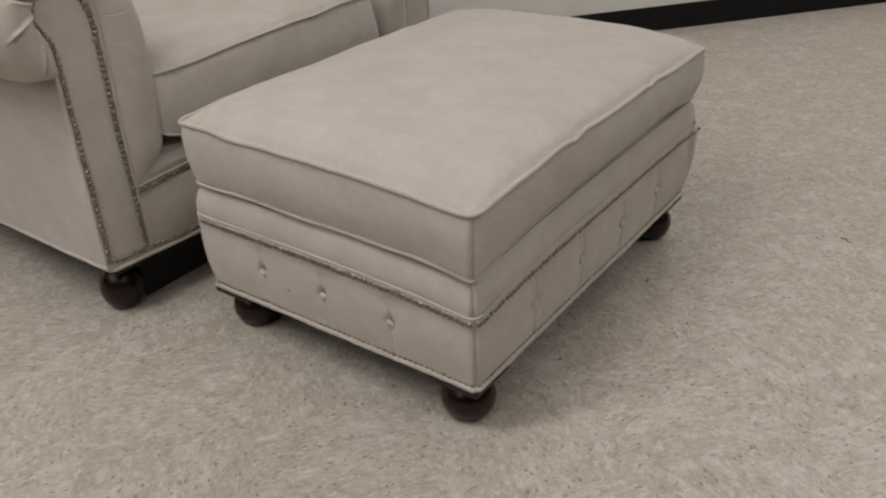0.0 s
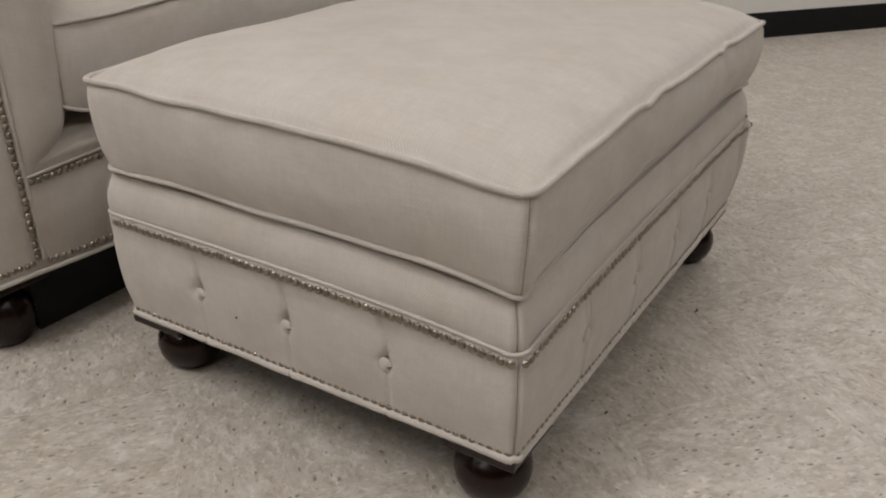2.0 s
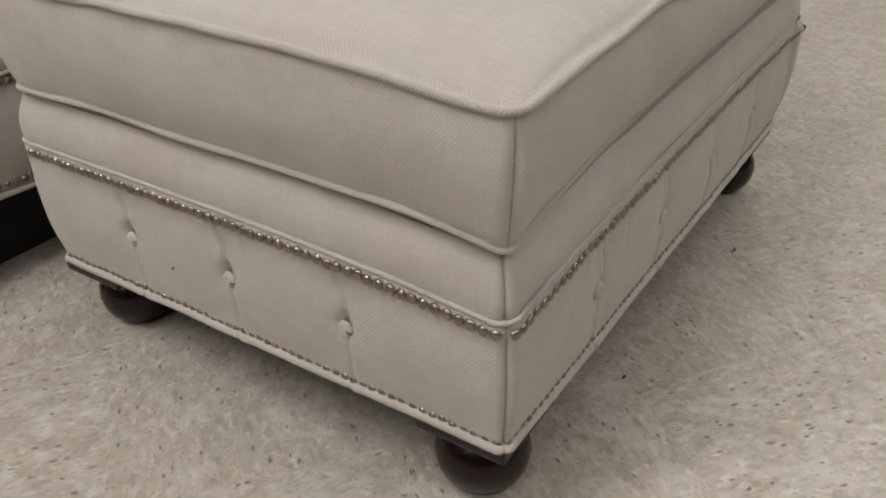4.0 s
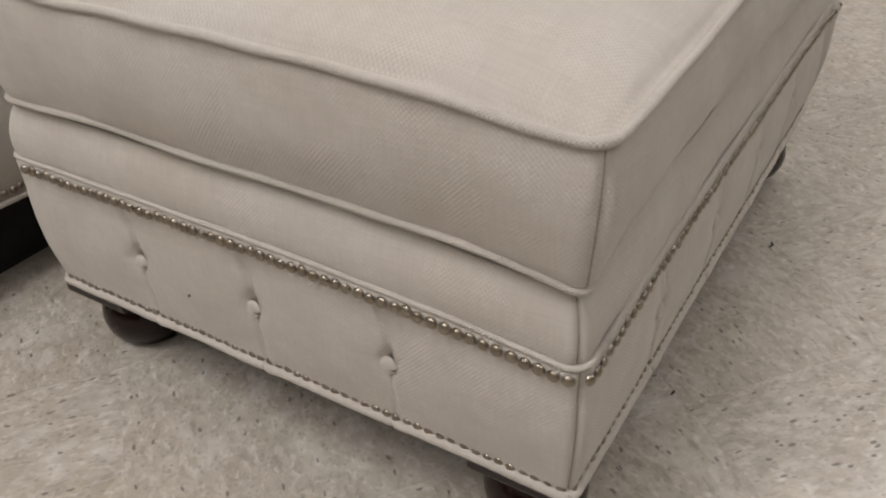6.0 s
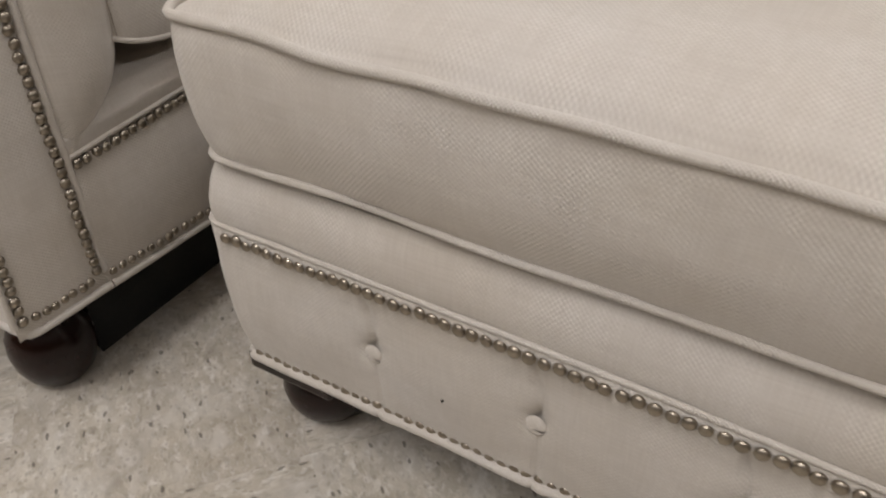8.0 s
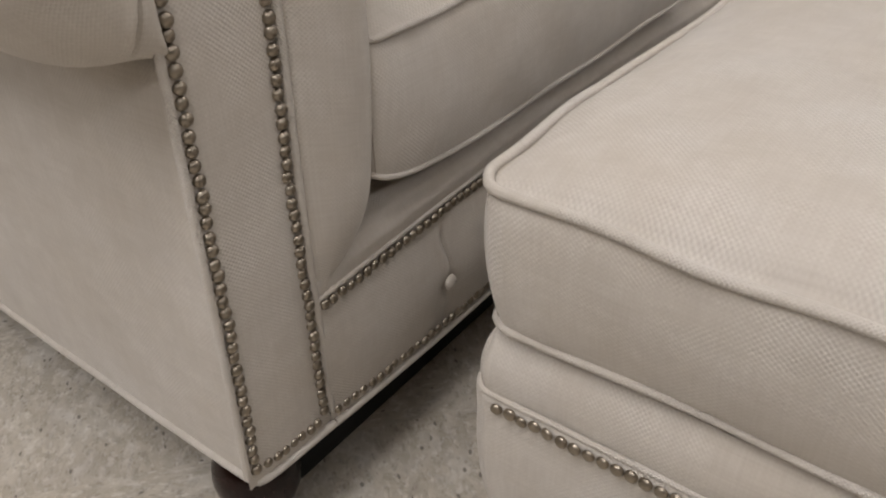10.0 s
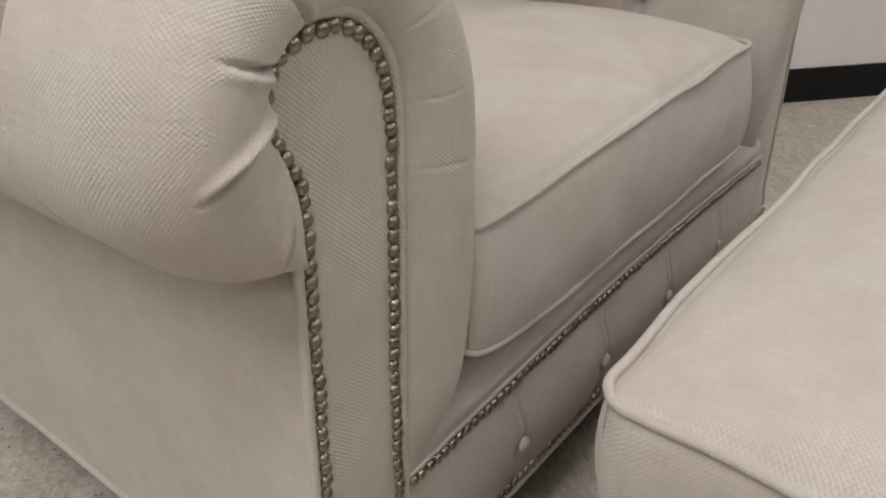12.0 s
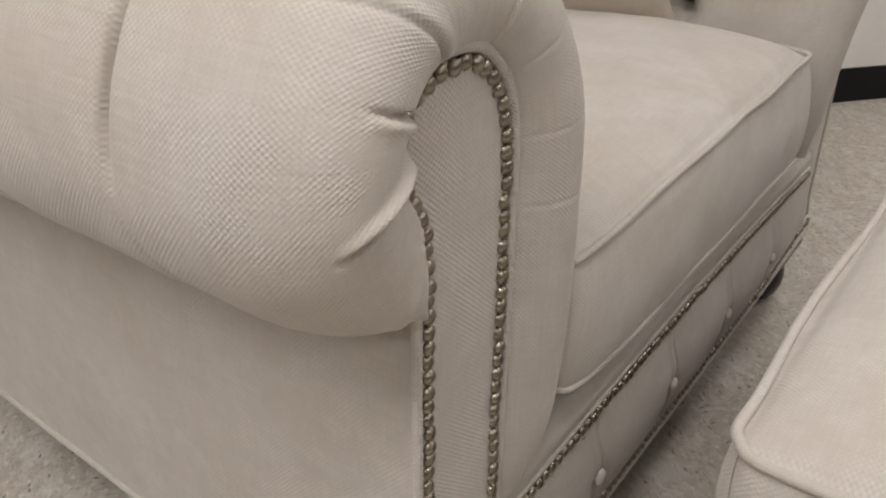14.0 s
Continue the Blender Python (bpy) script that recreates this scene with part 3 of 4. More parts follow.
ottoman_band()
box_cushion("seat_cushion", ottoman, (-0.010, 0.673, -0.010, 0.938), (-0.003, 0.662, -0.002, 0.930), (0.030, 0.013, 0.034, 0.026), lambda x, y: 0.327 + float(lift(x, y, 0.020)) + 0.008 * max(0, min(1, y)),
            cushion_edge, 0.046, 0.012, FABRIC, wobble=0.006, seed=1.7, overhang=0.013, tuck=0.010)
tube("piping", ring_at(Z_OB + 0.0005, 0.0027), 0.0050, PIPING, ottoman, closed=True)
bm = bmesh.new()
bm.faces.new([bm.verts.new((x, y, Z_OB + 0.003)) for x, y, _ in body_P[0][::10]])
part("dust_cover", bm, CLOTH_AND_SHADE, ottoman, "black dust cloth stapled underneath")
for x, y in ((0.041, 0.063), (0.603, 0.056), (0.606, 0.848), (0.054, 0.848)):
    x0, x1 = (-0.003, 0.100) if x < 0.3 else (OW - 0.100, OW + 0.002)
    y0, y1 = (-0.003, 0.102) if y < 0.3 else (OL - 0.102, OL + 0.002)
    bun_foot(ottoman, x, y, 0.093, (x0, x1, y0, y1, Z_OB + 0.002), 1.045)


def place_button(parent, p, n, size=1.0):
    ob = link_mesh("button", BUTTON, FABRIC, parent, "fabric-covered tuft button")
    ob.matrix_local = Matrix.LocRotScale(Vector(p), Vector(n).to_track_quat("Z", "Y"), Vector((size, size, 0.72 * size)))


BUTTON.materials.append(FABRIC)
for a, z in FRONT_TUFTS:
    place_button(ottoman, (a, -0.0034, z + 0.0030), (-0.10, -1, 0.02), 1.12)
for a, z in SIDE_TUFTS:
    place_button(ottoman, (OW + 0.0040, a, z + 0.0045), (1, 0, 0), 1.12)
    place_button(ottoman, (-0.014, a, z + 0.008), (-1, 0, 0))


def ottoman_nails():
    for z, out, size in ((0.2490, 0.0022, 1.02), (0.1168, 0.0000, 0.88)):
        C = ring_at(z, out)
        N = np.concatenate([body_N, np.zeros((len(body_N), 1))], axis=1)
        front = np.where((C[:, 1] < 0.01) & (body_N[:, 1] < -0.5))[0]
        front = front[np.argsort(C[front, 0])]
        front = front[(C[front, 0] > 0.005) & (C[front, 0] < OW + 0.004)]
        right = np.where((C[:, 0] > OW - 0.01) & (body_N[:, 0] > 0.5))[0]
        right = right[np.argsort(C[right, 1])]
        rest = np.where(((body_N[:, 0] < -0.5) | (body_N[:, 1] > 0.5)) & (C[:, 1] > 0.014))[0]
        nail_row(ironed(C[front], 1), N[front], ottoman, size=size, dome=0.64)
        nail_row(ironed(C[right], 0) + np.array([0.0002, 0, 0]), N[right], ottoman, size=size * 0.88, dome=0.62)
        nail_row(C[rest] - 0.002 * N[rest], N[rest], ottoman, joined=True, size=0.8, dome=0.62)


# ---- armchair ----
CX, CY = -0.183, 0.465
CW = 0.585
DEPTH = 0.94
armchair = tagged(new("armchair"), "wide beige linen rolled-arm armchair with nailhead trim and bun feet", "armchair")
armchair.location = (CX - 0.007, CY, 0)
armchair.rotation_euler = (0, 0, radians(0.8))

# nail line of the arm's front panel: across (from the chair's middle, outwards negative) and height
def across(pairs):
    return [(y - CY, z) for y, z in pairs]


NAIL_LINE = across([(-0.121, 0.161), (-0.118, 0.30), (-0.116, 0.42), (-0.115, 0.507), (-0.114, 0.577), (-0.117, 0.625), (-0.129, 0.651), (-0.137, 0.668), (-0.139, 0.687),
                    (-0.128, 0.706), (-0.107, 0.719), (-0.083, 0.721), (-0.063, 0.717), (-0.047, 0.705), (-0.035, 0.688), (-0.028, 0.662), (-0.026, 0.628),
                    (-0.027, 0.584), (-0.028, 0.53), (-0.030, 0.45), (-0.031, 0.36), (-0.030, 0.29), (-0.029, 0.161)])
ROLL = across([(-0.122, 0.556), (-0.165, 0.560), (-0.197, 0.582), (-0.220, 0.617), (-0.229, 0.665), (-0.217, 0.728), (-0.178, 0.785), (-0.110, 0.815), (-0.030, 0.805),
               (0.030, 0.772), (0.066, 0.722), (0.086, 0.670), (0.096, 0.620), (0.100, 0.560), (0.101, 0.500), (0.097, 0.420), (0.076, 0.340), (0.004, 0.288)])


def offset_curve(C, d):
    T = np.gradient(C, axis=0)
    T /= np.linalg.norm(T, axis=1)[:, None]
    return C + np.stack([-T[:, 1], T[:, 0]], axis=1) * np.asarray(d)[:, None]


CORNER_FOOT = np.array([(-0.006, -0.1205 - CY, 0.1455), (0.0015, -0.1125 - CY, 0.1452), (0.004, -0.085 - CY, 0.1448), (0.004, -0.050 - CY, 0.1435), (0.004, -0.0195 - CY, 0.1420)])


def rail_foot(y):
    """Height of the cord along the front rail's foot."""
    return 0.1420 - 0.0075 * np.clip((CY + 0.02 - np.abs(y)) / 0.17, 0, 1) ** 0.8


def build_arm(sign, name):
    """sign 1: the arm on the -y side as listed; -1: its mirror image."""
    arm_ob = new(name)
    arm_ob.parent = armchair
    far_lean = 0.0 if sign > 0 else 0.010
    arm_ob["label"] = "rolled arm with pleated front and nailhead-trimmed panel"

    def xyz(C, x):
        C = np.asarray(C)
        x = np.asarray(x, float) - far_lean * np.clip((C[..., 1] - 0.10) / 0.1, 0, 1)
        return np.stack([np.broadcast_to(np.asarray(x, float), C.shape[:-1]), C[..., 0] * sign, C[..., 1]], axis=-1)

    n_all = 23 * 22
    line = spline(NAIL_LINE, n_all)
    per = (n_all - 1) / 22
    i0, i1 = int(round(4 * per)), int(round(21 * per))
    N_S = 700
    f = np.linspace(i0, i1, N_S)
    inner = np.stack([np.interp(f, np.arange(n_all), line[:, k]) for k in (0, 1)], axis=1)
    idx = np.linspace(4, 21, N_S)
    grow = np.interp(idx, [4, 8.5, 10, 13, 21], [0.005, -0.002, 0.002, 0.0125, 0.0125])
    start = offset_curve(inner, grow)
    roll = spline(ROLL, N_S)
    # rows: the rounded front first, then straight back
    bulge = np.interp(idx, [4, 5, 6, 8.3, 9.6, 11.5, 15, 19.5, 21], [0.012, 0.029, 0.030, 0.036, 0.034, 0.022, 0.032, 0.026, 0.003])
    if sign < 0:
        bulge = bulge * np.interp(idx, [12.5, 13.5, 16.0, 18.5, 20.0], [1.3, 2.0, 2.0, 1.4, 0.9])
    width = np.interp(idx, [4, 6, 12, 15, 21], [0.05, 0.075, 0.07, 0.055, 0.05])
    soft = np.hanning(61) / np.hanning(61).sum()
    bulge, width = (np.convolve(np.pad(a, 30, mode="edge"), soft, mode="valid") for a in (bulge, width))
    rows, depth = [], []
    for tau in np.linspace(0, 1, 46):
        e = math.sin(tau * math.pi / 2)
        v = width * (1 - math.cos(tau * math.pi / 2)) - bulge * math.sin(math.pi * tau ** 0.8)
        rows.append(xyz(start + (roll - start) * e, -v + far_lean * e))
        depth.append(width * tau)
    for v in np.concatenate([np.arange(0.003, 0.16, 0.0024), np.arange(0.163, 0.26, 0.0036), np.linspace(0.265, DEPTH - 0.10, 44)]):
        tucked = roll + np.stack([0.032 * v * np.clip((6.2 - idx) / 2.0, 0, 1), np.zeros(N_S)], axis=1)
        rows.append(xyz(tucked, -(width + v) + far_lean))
        depth.append(width + v)
    P, V = np.array(rows), np.array(depth)
    # relief along the surface's normal
    du, dv = np.gradient(P, axis=1), np.gradient(P, axis=0)
    nor = np.cross(du, dv)
    nor /= np.linalg.norm(nor, axis=-1)[..., None] + 1e-12
    nor *= np.sign(((P - np.array([-0.4, sign * (-0.075 - CY), 0.62])) * nor).sum(-1).mean())
    relief = np.zeros(P.shape[:2])
    along = np.concatenate([np.zeros((1, N_S)), np.cumsum(np.linalg.norm(np.diff(P, axis=0), axis=-1), axis=0)])

    def pleat(s0, drift, reach, amount, w, flap=0.5, bend=1.3):
        """A fold running out from the front panel at control step s0, moving by drift steps over its reach."""
        for r in range(P.shape[0]):
            v = V[r].mean()
            fade = max(0.0, 1 - v / reach) ** 0.6 * min(1.0, v / 0.005)
            if fade <= 0:
                continue
            j = int(np.clip(np.argmin(np.abs(idx - (s0 + drift * (v / reach) ** bend))), 0, N_S - 1))
            d = np.linalg.norm(P[r] - P[r, j], axis=-1)
            sd = np.where(np.arange(N_S) > j, 1.0, -1.0)
            relief[r] -= amount * fade * np.exp(-(d / w) ** 2)
            relief[r] += flap * amount * fade * np.exp(-((d - 2.4 * w) / (2.0 * w)) ** 2) * (sd * np.sign(drift if drift else 1) < 0)

    pleat(9.0, 0.10, 0.027, 0.0095, 0.0023, 0.40)
    pleat(7.75, -0.42, 0.031, 0.0165, 0.0023, 0.55)
    pleat(6.35, -1.75, 0.036, 0.0110, 0.0023, 0.55, 0.55)
    pleat(10.30, -0.45, 0.045, 0.0042, 0.0026, 0.40)
    pleat(12.2, -0.1, 0.110, 0.0020, 0.0024, 0.3)
    for s0 in (13.6, 15.3, 16.6):
        pleat(s0, -0.15, 0.060, 0.0007, 0.0020, 0.3)
    # folds pulled round the roll by the row of buttons on top
    for v0 in (0.131, 0.32, 0.515):
        on = np.clip((idx - 4.8) / 1.5, 0, 1) * np.clip((13.5 - idx) / 1.5, 0, 1)
        dist = V - v0 - 0.010 * np.sin((idx - 6) * 0.6)
        relief -= on * ((0.0015 + 0.0215 * np.exp(-((idx - 8.9) / 0.7) ** 2)) * np.exp(-(dist / 0.0034) ** 2) + 0.0015 * np.exp(-(dist / 0.03) ** 2))
        relief += on * 0.0012 * np.exp(-((dist - 0.018) / 0.012) ** 2)
    # deep diamond tufts on the inner face
    for k, v0 in enumerate((0.215, 0.405, 0.595)):
        for s0, vv in ((17.05, v0), (14.0, v0 - 0.095)):
            j = int(np.argmin(np.abs(idx - s0)))
            r = int(np.argmin(np.abs(V[:, j] - vv)))
            c = P[r, j]
            q = P - c
            up, back = q[..., 2], q[..., 0]
            face = (idx > 12.5)[None, :]
            relief -= face * 0.040 * np.exp(-(np.linalg.norm(q, axis=-1) / 0.023) ** 2)
            for dirn in (-1.0, 1.0):
                t = (up * 0.8 + dirn * back * 0.6)
                o = (up * 0.6 - dirn * back * 0.8)
                relief -= face * 0.014 * (t > 0) * np.exp(-(o / 0.0042) ** 2) * np.clip(1 - t / 0.13, 0, 1)
            if s0 > 17:
                relief -= face * 0.012 * (up < 0) * np.exp(-(back / 0.014) ** 2)
    P = P + nor * relief[..., None]
    P = P + nor * (0.0016 * np.repeat(np.repeat(vnoise(P[::3, ::6], 13.0, 4.0), 3, 0)[:P.shape[0]], 6, 1)[:, :N_S])[..., None]
    s = arc_length(roll)
    UV = np.stack([np.broadcast_to(s[None, :], V.shape), along], axis=-1)
    link_mesh("arm_roll", grid_mesh("arm_roll", P, UV), STRETCHED, arm_ob)
    # back end of the roll
    bm = bmesh.new()
    bm.faces.new([bm.verts.new(p) for p in P[-1][::8]])
    part("arm_back_end", bm, FABRIC, arm_ob)
    # front panel
    apex = int(round(11 * per))
    wide = offset_curve(line, np.full(n_all, 0.0035))
    outer, inn = wide[:apex + 1], wide[apex:][::-1]
    rows = []
    so, si = arc_length(outer), arc_length(inn)
    for k in np.linspace(0, 0.995, 70):
        a = np.array([np.interp(k * so[-1], so, outer[:, c]) for c in (0, 1)])
        b = np.array([np.interp(k * si[-1], si, inn[:, c]) for c in (0, 1)])
        a, b = a + (a - b) / np.linalg.norm(a - b) * 0.006, b + (b - a) / np.linalg.norm(a - b) * 0.006
        w = np.linspace(0, 1, 14)
        C = a[None] * (1 - w[:, None]) + b[None] * w[:, None]
        rows.append(xyz(C, 0.0035 * np.sin(np.pi * w)))
    P2 = np.array(rows)
    P2[0, :, 2] -= 0.016
    link_mesh("arm_panel", grid_mesh("arm_panel", P2, P2[..., 1:].copy()), STRETCHED, arm_ob)
    # piping beside the inner nail row and over the top, and down the outer edge
    C = offset_curve(line, np.full(n_all, 0.0095))
    cut = int(round(9.6 * per))
    tube("piping", resample(xyz(C[cut:], 0.0015), 0.006), 0.0047, PIPING, arm_ob)
    low = int(round(3.9 * per))
    tube("piping", resample(xyz(C[:low], 0.0005), 0.006), 0.0038, PIPING, arm_ob)
    # outside panel under the roll
    zs = np.linspace(0.128, 0.572, 24)
    xs = np.linspace(-0.001, -DEPTH, 50)
    X, Z = np.meshgrid(xs, zs)
    if sign < 0:
        X = np.minimum(X, -0.068)
    lean = 0.030 * (-X)
    Y = (-0.1215 - CY) + lean - 0.006 * np.sin(np.pi * (Z - 0.128) / 0.45) * np.clip(-X / 0.06, 0, 1)
    Y = Y + 0.02 * np.clip((Z - 0.535) / 0.04, 0, 1) ** 2
    Z = Z + (0.006 + 0.003 * -X + 0.009 * np.exp(X / 0.25)) * np.clip((0.5 - Z) / 0.37, 0, 1)
    P3 = np.stack([X, Y * sign, Z], axis=-1)
    P3[..., 1] += 0.0015 * vnoise(P3, 9.0, 8.0)
    link_mesh("outside_panel", grid_mesh("outside_panel", P3, P3[..., [0, 2]].copy()), FABRIC, arm_ob)
    # one cord runs along the side panel's foot, round the corner and along the front panel's foot, with nails above it
    side = np.stack([xs, P3[0, :, 1] - 0.001 * sign, P3[0, :, 2] + 0.002], axis=1)
    side = side[side[:, 0] < (-0.022 if sign > 0 else -0.07)][::-1]
    edge = CORNER_FOOT * np.array([1, sign, 1])
    cord = np.concatenate([side, edge])
    tube("piping", resample(spline(cord, 260), 0.005), 0.0044, PIPING, arm_ob)
    # nails
    N = np.tile(np.array([1.0, 0, 0]), (n_all, 1))
    C = xyz(line, 0.0025)
    if sign > 0:
        nail_row(C, N, arm_ob, size=1.03)
    else:
        nail_row(C[int(21.05 * per):], N[int(21.05 * per):], arm_ob, joined=True)
    f2 = resample(np.array([[0.0035, (-0.112 - CY) * sign, 0.163], [0.0035, (-0.036 - CY) * sign, 0.159]]), 0.01)
    nail_row(f2, np.tile(np.array([1.0, 0, 0]), (len(f2), 1)), arm_ob, pitch=0.0105, joined=sign < 0, size=0.90)
    return arm_ob


def chair_rail():
    """Tufted front rail between the arms, with its nail rows and cords."""
    half = CY + 0.022

    def arch(y):
        """The seat deck's edge rises a little towards its middle."""
        return 0.016 * np.cos(np.pi / 2 * np.clip(np.abs(np.asarray(y)) / half, 0, 1))

    ys = np.linspace(-half, half, 380)
    zs = np.linspace(0.128, 0.300, 36)
    Y, Z = np.meshgrid(ys, zs)
    tufts = [(d, 0.200) for d in (-0.295, -0.098, 0.098, 0.295)]
    f = (Z - 0.128) / 0.172
    Z = Z + arch(Y) * f + (rail_foot(Y) - 0.130) * (1 - f) ** 3
    swell = np.clip((half - 0.02 - np.abs(Y)) / 0.20, 0, 1)
    X = 0.002 + (0.005 + 0.012 * swell) * np.sin(np.pi * f) ** 1.3 + tuft_relief(Y, Z - arch(Y) * f, tufts, 0.29, 0.13) - 0.004 * np.exp(-((f - 0.98) / 0.024) ** 2)
    P = np.stack([X, Y, Z], axis=-1)
    rail = link_mesh("front_rail", grid_mesh("front_rail", P, P[..., 1:].copy()), FABRIC, armchair, "button-tufted beige linen front rail")
    for a, z in tufts:
        place_button(rail, (0.0150, a, z + 0.010), (1, 0, 0.1), 1.08)
    line = np.stack([np.full(60, 0.0030), np.linspace(-half + 0.004, half - 0.004, 60), np.full(60, 0.2978)], axis=1)
    line[:, 2] += arch(line[:, 1])
    tube("piping", line, 0.0028, PIPING, rail)
    line[:, 2], line[:, 0] = rail_foot(line[:, 1]), 0.004
    tube("piping", line, 0.0045, PIPING, rail)
    N = np.tile(np.array([1.0, 0, 0]), (60, 1))
    line[:, 2], line[:, 0] = 0.2885 + arch(line[:, 1]), 0.0048
    nail_row(line, N, rail, size=1.0)
    line[:, 2] = rail_foot(line[:, 1]) + 0.0145
    line[:, 0] = 0.0040 + 0.0025 * np.clip((half - 0.02 - np.abs(line[:, 1])) / 0.20, 0, 1)
    nail_row(line, N, rail, pitch=0.0128, size=0.96)
    # padded deck lip under the cushion
    ang = np.linspace(0, 1, 16)
    xs = np.interp(ang, [0, 0.25, 0.55, 0.8, 1], [0.002, 0.004, -0.008, -0.03, -0.10])
    zz = np.interp(ang, [0, 0.25, 0.55, 0.8, 1], [0.300, 0.316, 0.334, 0.343, 0.347])
    ys = np.linspace(-half + 0.004, half - 0.004, 120)
    P = np.stack([np.repeat(xs[:, None], 120, 1), np.repeat(ys[None], 16, 0), np.repeat(zz[:, None], 120, 1)], axis=-1)
    P[..., 0] += 0.003 * vnoise(P, 8.0, 3.0)
    P[..., 2] += 0.003 * vnoise(P, 6.0, 5.0) * ang[:, None] + arch(P[..., 1]) * (1 - 0.6 * ang[:, None])
    UV = np.stack([P[..., 1], np.repeat((ang * 0.14)[:, None], 120, 1)], axis=-1)
    link_mesh("deck", grid_mesh("deck", P, UV), FABRIC, armchair)
    part("deck_platform", box_bm(-0.70, -0.09, -half, half, 0.15, 0.356, 0.01), FABRIC, armchair)


def chair_back():
    """Padded back with a rolled top and diamond tufts on its inside."""
    prof = [(-0.585, 0.30), (-0.590, 0.40), (-0.600, 0.55), (-0.625, 0.70), (-0.655, 0.80), (-0.700, 0.865), (-0.770, 0.890), (-0.840, 0.870), (-0.885, 0.810), (-0.890, 0.740), (-0.880, 0.66), (-0.880, 0.40), (-0.880, 0.128)]
    C = spline(prof, 130)
    half = CW - 0.02
    ys = np.linspace(-half, half, 150)
    P = np.stack([np.repeat(C[:, :1], 150, 1), np.repeat(ys[None], 130, 0), np.repeat(C[:, 1:], 150, 1)], axis=-1)
    T = np.gradient(C, axis=0)
    T /= np.linalg.norm(T, axis=1)[:, None]
    nrm = np.stack([T[:, 1], -T[:, 0]], axis=1)
    rel = np.zeros(P.shape[:2])
    for r, z in enumerate((0.54, 0.66, 0.78)):
        for k in range(-3, 4):
            y0 = 0.16 * k + (0.08 if r % 2 else 0)
            d2 = (P[..., 1] - y0) ** 2 + (P[..., 2] - z) ** 2
            rel -= 0.022 * np.exp(-d2 / 0.026 ** 2) * (P[..., 0] > -0.75)
    P[..., 0] += nrm[:, None, 0] * rel
    P[..., 2] += nrm[:, None, 1] * rel
    UV = np.stack([P[..., 1], np.repeat(arc_length(C)[:, None], 150, 1)], axis=-1)
    back = link_mesh("backrest", grid_mesh("backrest", P, UV), FABRIC, armchair, "tufted beige linen backrest with rolled top")
    for sgn in (-1, 1):
        bm = bmesh.new()
        bm.faces.new([bm.verts.new((x, sgn * half, z)) for x, z in C[::3]])
        part("backrest_end", bm, FABRIC, back)


build_arm(1, "arm")
build_arm(-1, "arm")
chair_rail()
chair_back()
box_cushion("seat_cushion", armchair, (-0.60, 0.002, -0.392, 0.322), (-0.60, 0.008, -0.396, 0.339), 0.016, lambda x, y: 0.366 + 0.022 * math.exp(-(y + 0.396) / 0.035),
            lambda x, y: 0.511 + 0.017 * max(0, min(1, (y + 0.36) / 0.5)), 0.048, 0.006, FABRIC, wobble=0.0055, seed=4.2, sag=0.002, bulge=0.012, piping_r=0.0035)
for sx, y in ((-0.058, CW - 0.050), (-0.090, -(CW - 0.062)), (-0.87, CW - 0.135), (-0.87, -(CW - 0.135))):
    y0, y1 = (y - 0.06, y + 0.04) if y > 0 else (y - 0.04, y + 0.06)
    bun_foot(armchair, sx, y, 0.112, (sx - 0.06, sx + 0.060, y0, y1, 0.130))
# added black block: imitates the deep shade on the floor under the chair
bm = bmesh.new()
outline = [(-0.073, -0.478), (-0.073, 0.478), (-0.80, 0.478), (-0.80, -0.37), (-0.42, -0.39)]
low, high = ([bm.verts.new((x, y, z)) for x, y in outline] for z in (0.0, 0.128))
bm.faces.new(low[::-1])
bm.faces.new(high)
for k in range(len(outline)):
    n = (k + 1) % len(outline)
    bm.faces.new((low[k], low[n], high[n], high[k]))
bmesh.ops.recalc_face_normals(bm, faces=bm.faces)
part("underseat_shade", bm, CLOTH_AND_SHADE, armchair, "black block standing in for the deep shade under the seat")
bm = box_bm(-DEPTH + 0.03, -0.012, -CW + 0.035, CW - 0.035, 0.133, 0.137)
part("dust_cover", bm, CLOTH_AND_SHADE, armchair, "black dust cloth stapled underneath")


# ---- loose pillow on the chair ----
def throw_pillow():
    n = 44
    u = np.linspace(-1, 1, n)
    U, V = np.meshgrid(u, u)
    shape = np.clip((1 - np.abs(U) ** 2.6) * (1 - np.abs(V) ** 2.6), 0, 1) ** 0.55
    pinch = 1 - 0.12 * (1 - np.abs(U) ** 2) * np.abs(V) ** 3
    pinch_u = 1 - 0.24 * (1 - np.abs(V) ** 2) * np.abs(U) ** 3
    X, Z = 0.215 * U * pinch_u, 0.20 * V * pinch
    pil = tagged(new("throw_pillow"), "tan linen throw pillow leaning in the armchair corner", "pillow")
    for sgn, nm in ((1, "pillow_front"), (-1, "pillow_back")):
        P = np.stack([X, sgn * 0.075 * shape, Z], axis=-1)
        P[..., 1] += 0.004 * vnoise(P, 9.0, 2.0 + sgn) * shape
        link_mesh(nm, grid_mesh(nm, P, np.stack([X, Z], axis=-1)), PILLOW, pil)
    return pil


pillow = throw_pillow()
pillow.matrix_world = Matrix.Translation((-0.566, 0.665, 0.714)) @ Matrix.Rotation(radians(26), 4, "Z") @ Matrix.Rotation(radians(14), 4, "X")

# ---- small things ----
def lint(points, radius, label):
    ob = tube("floor_lint", np.array(points), radius, LINT, None, sides=5)
    tagged(ob, label, "debris")


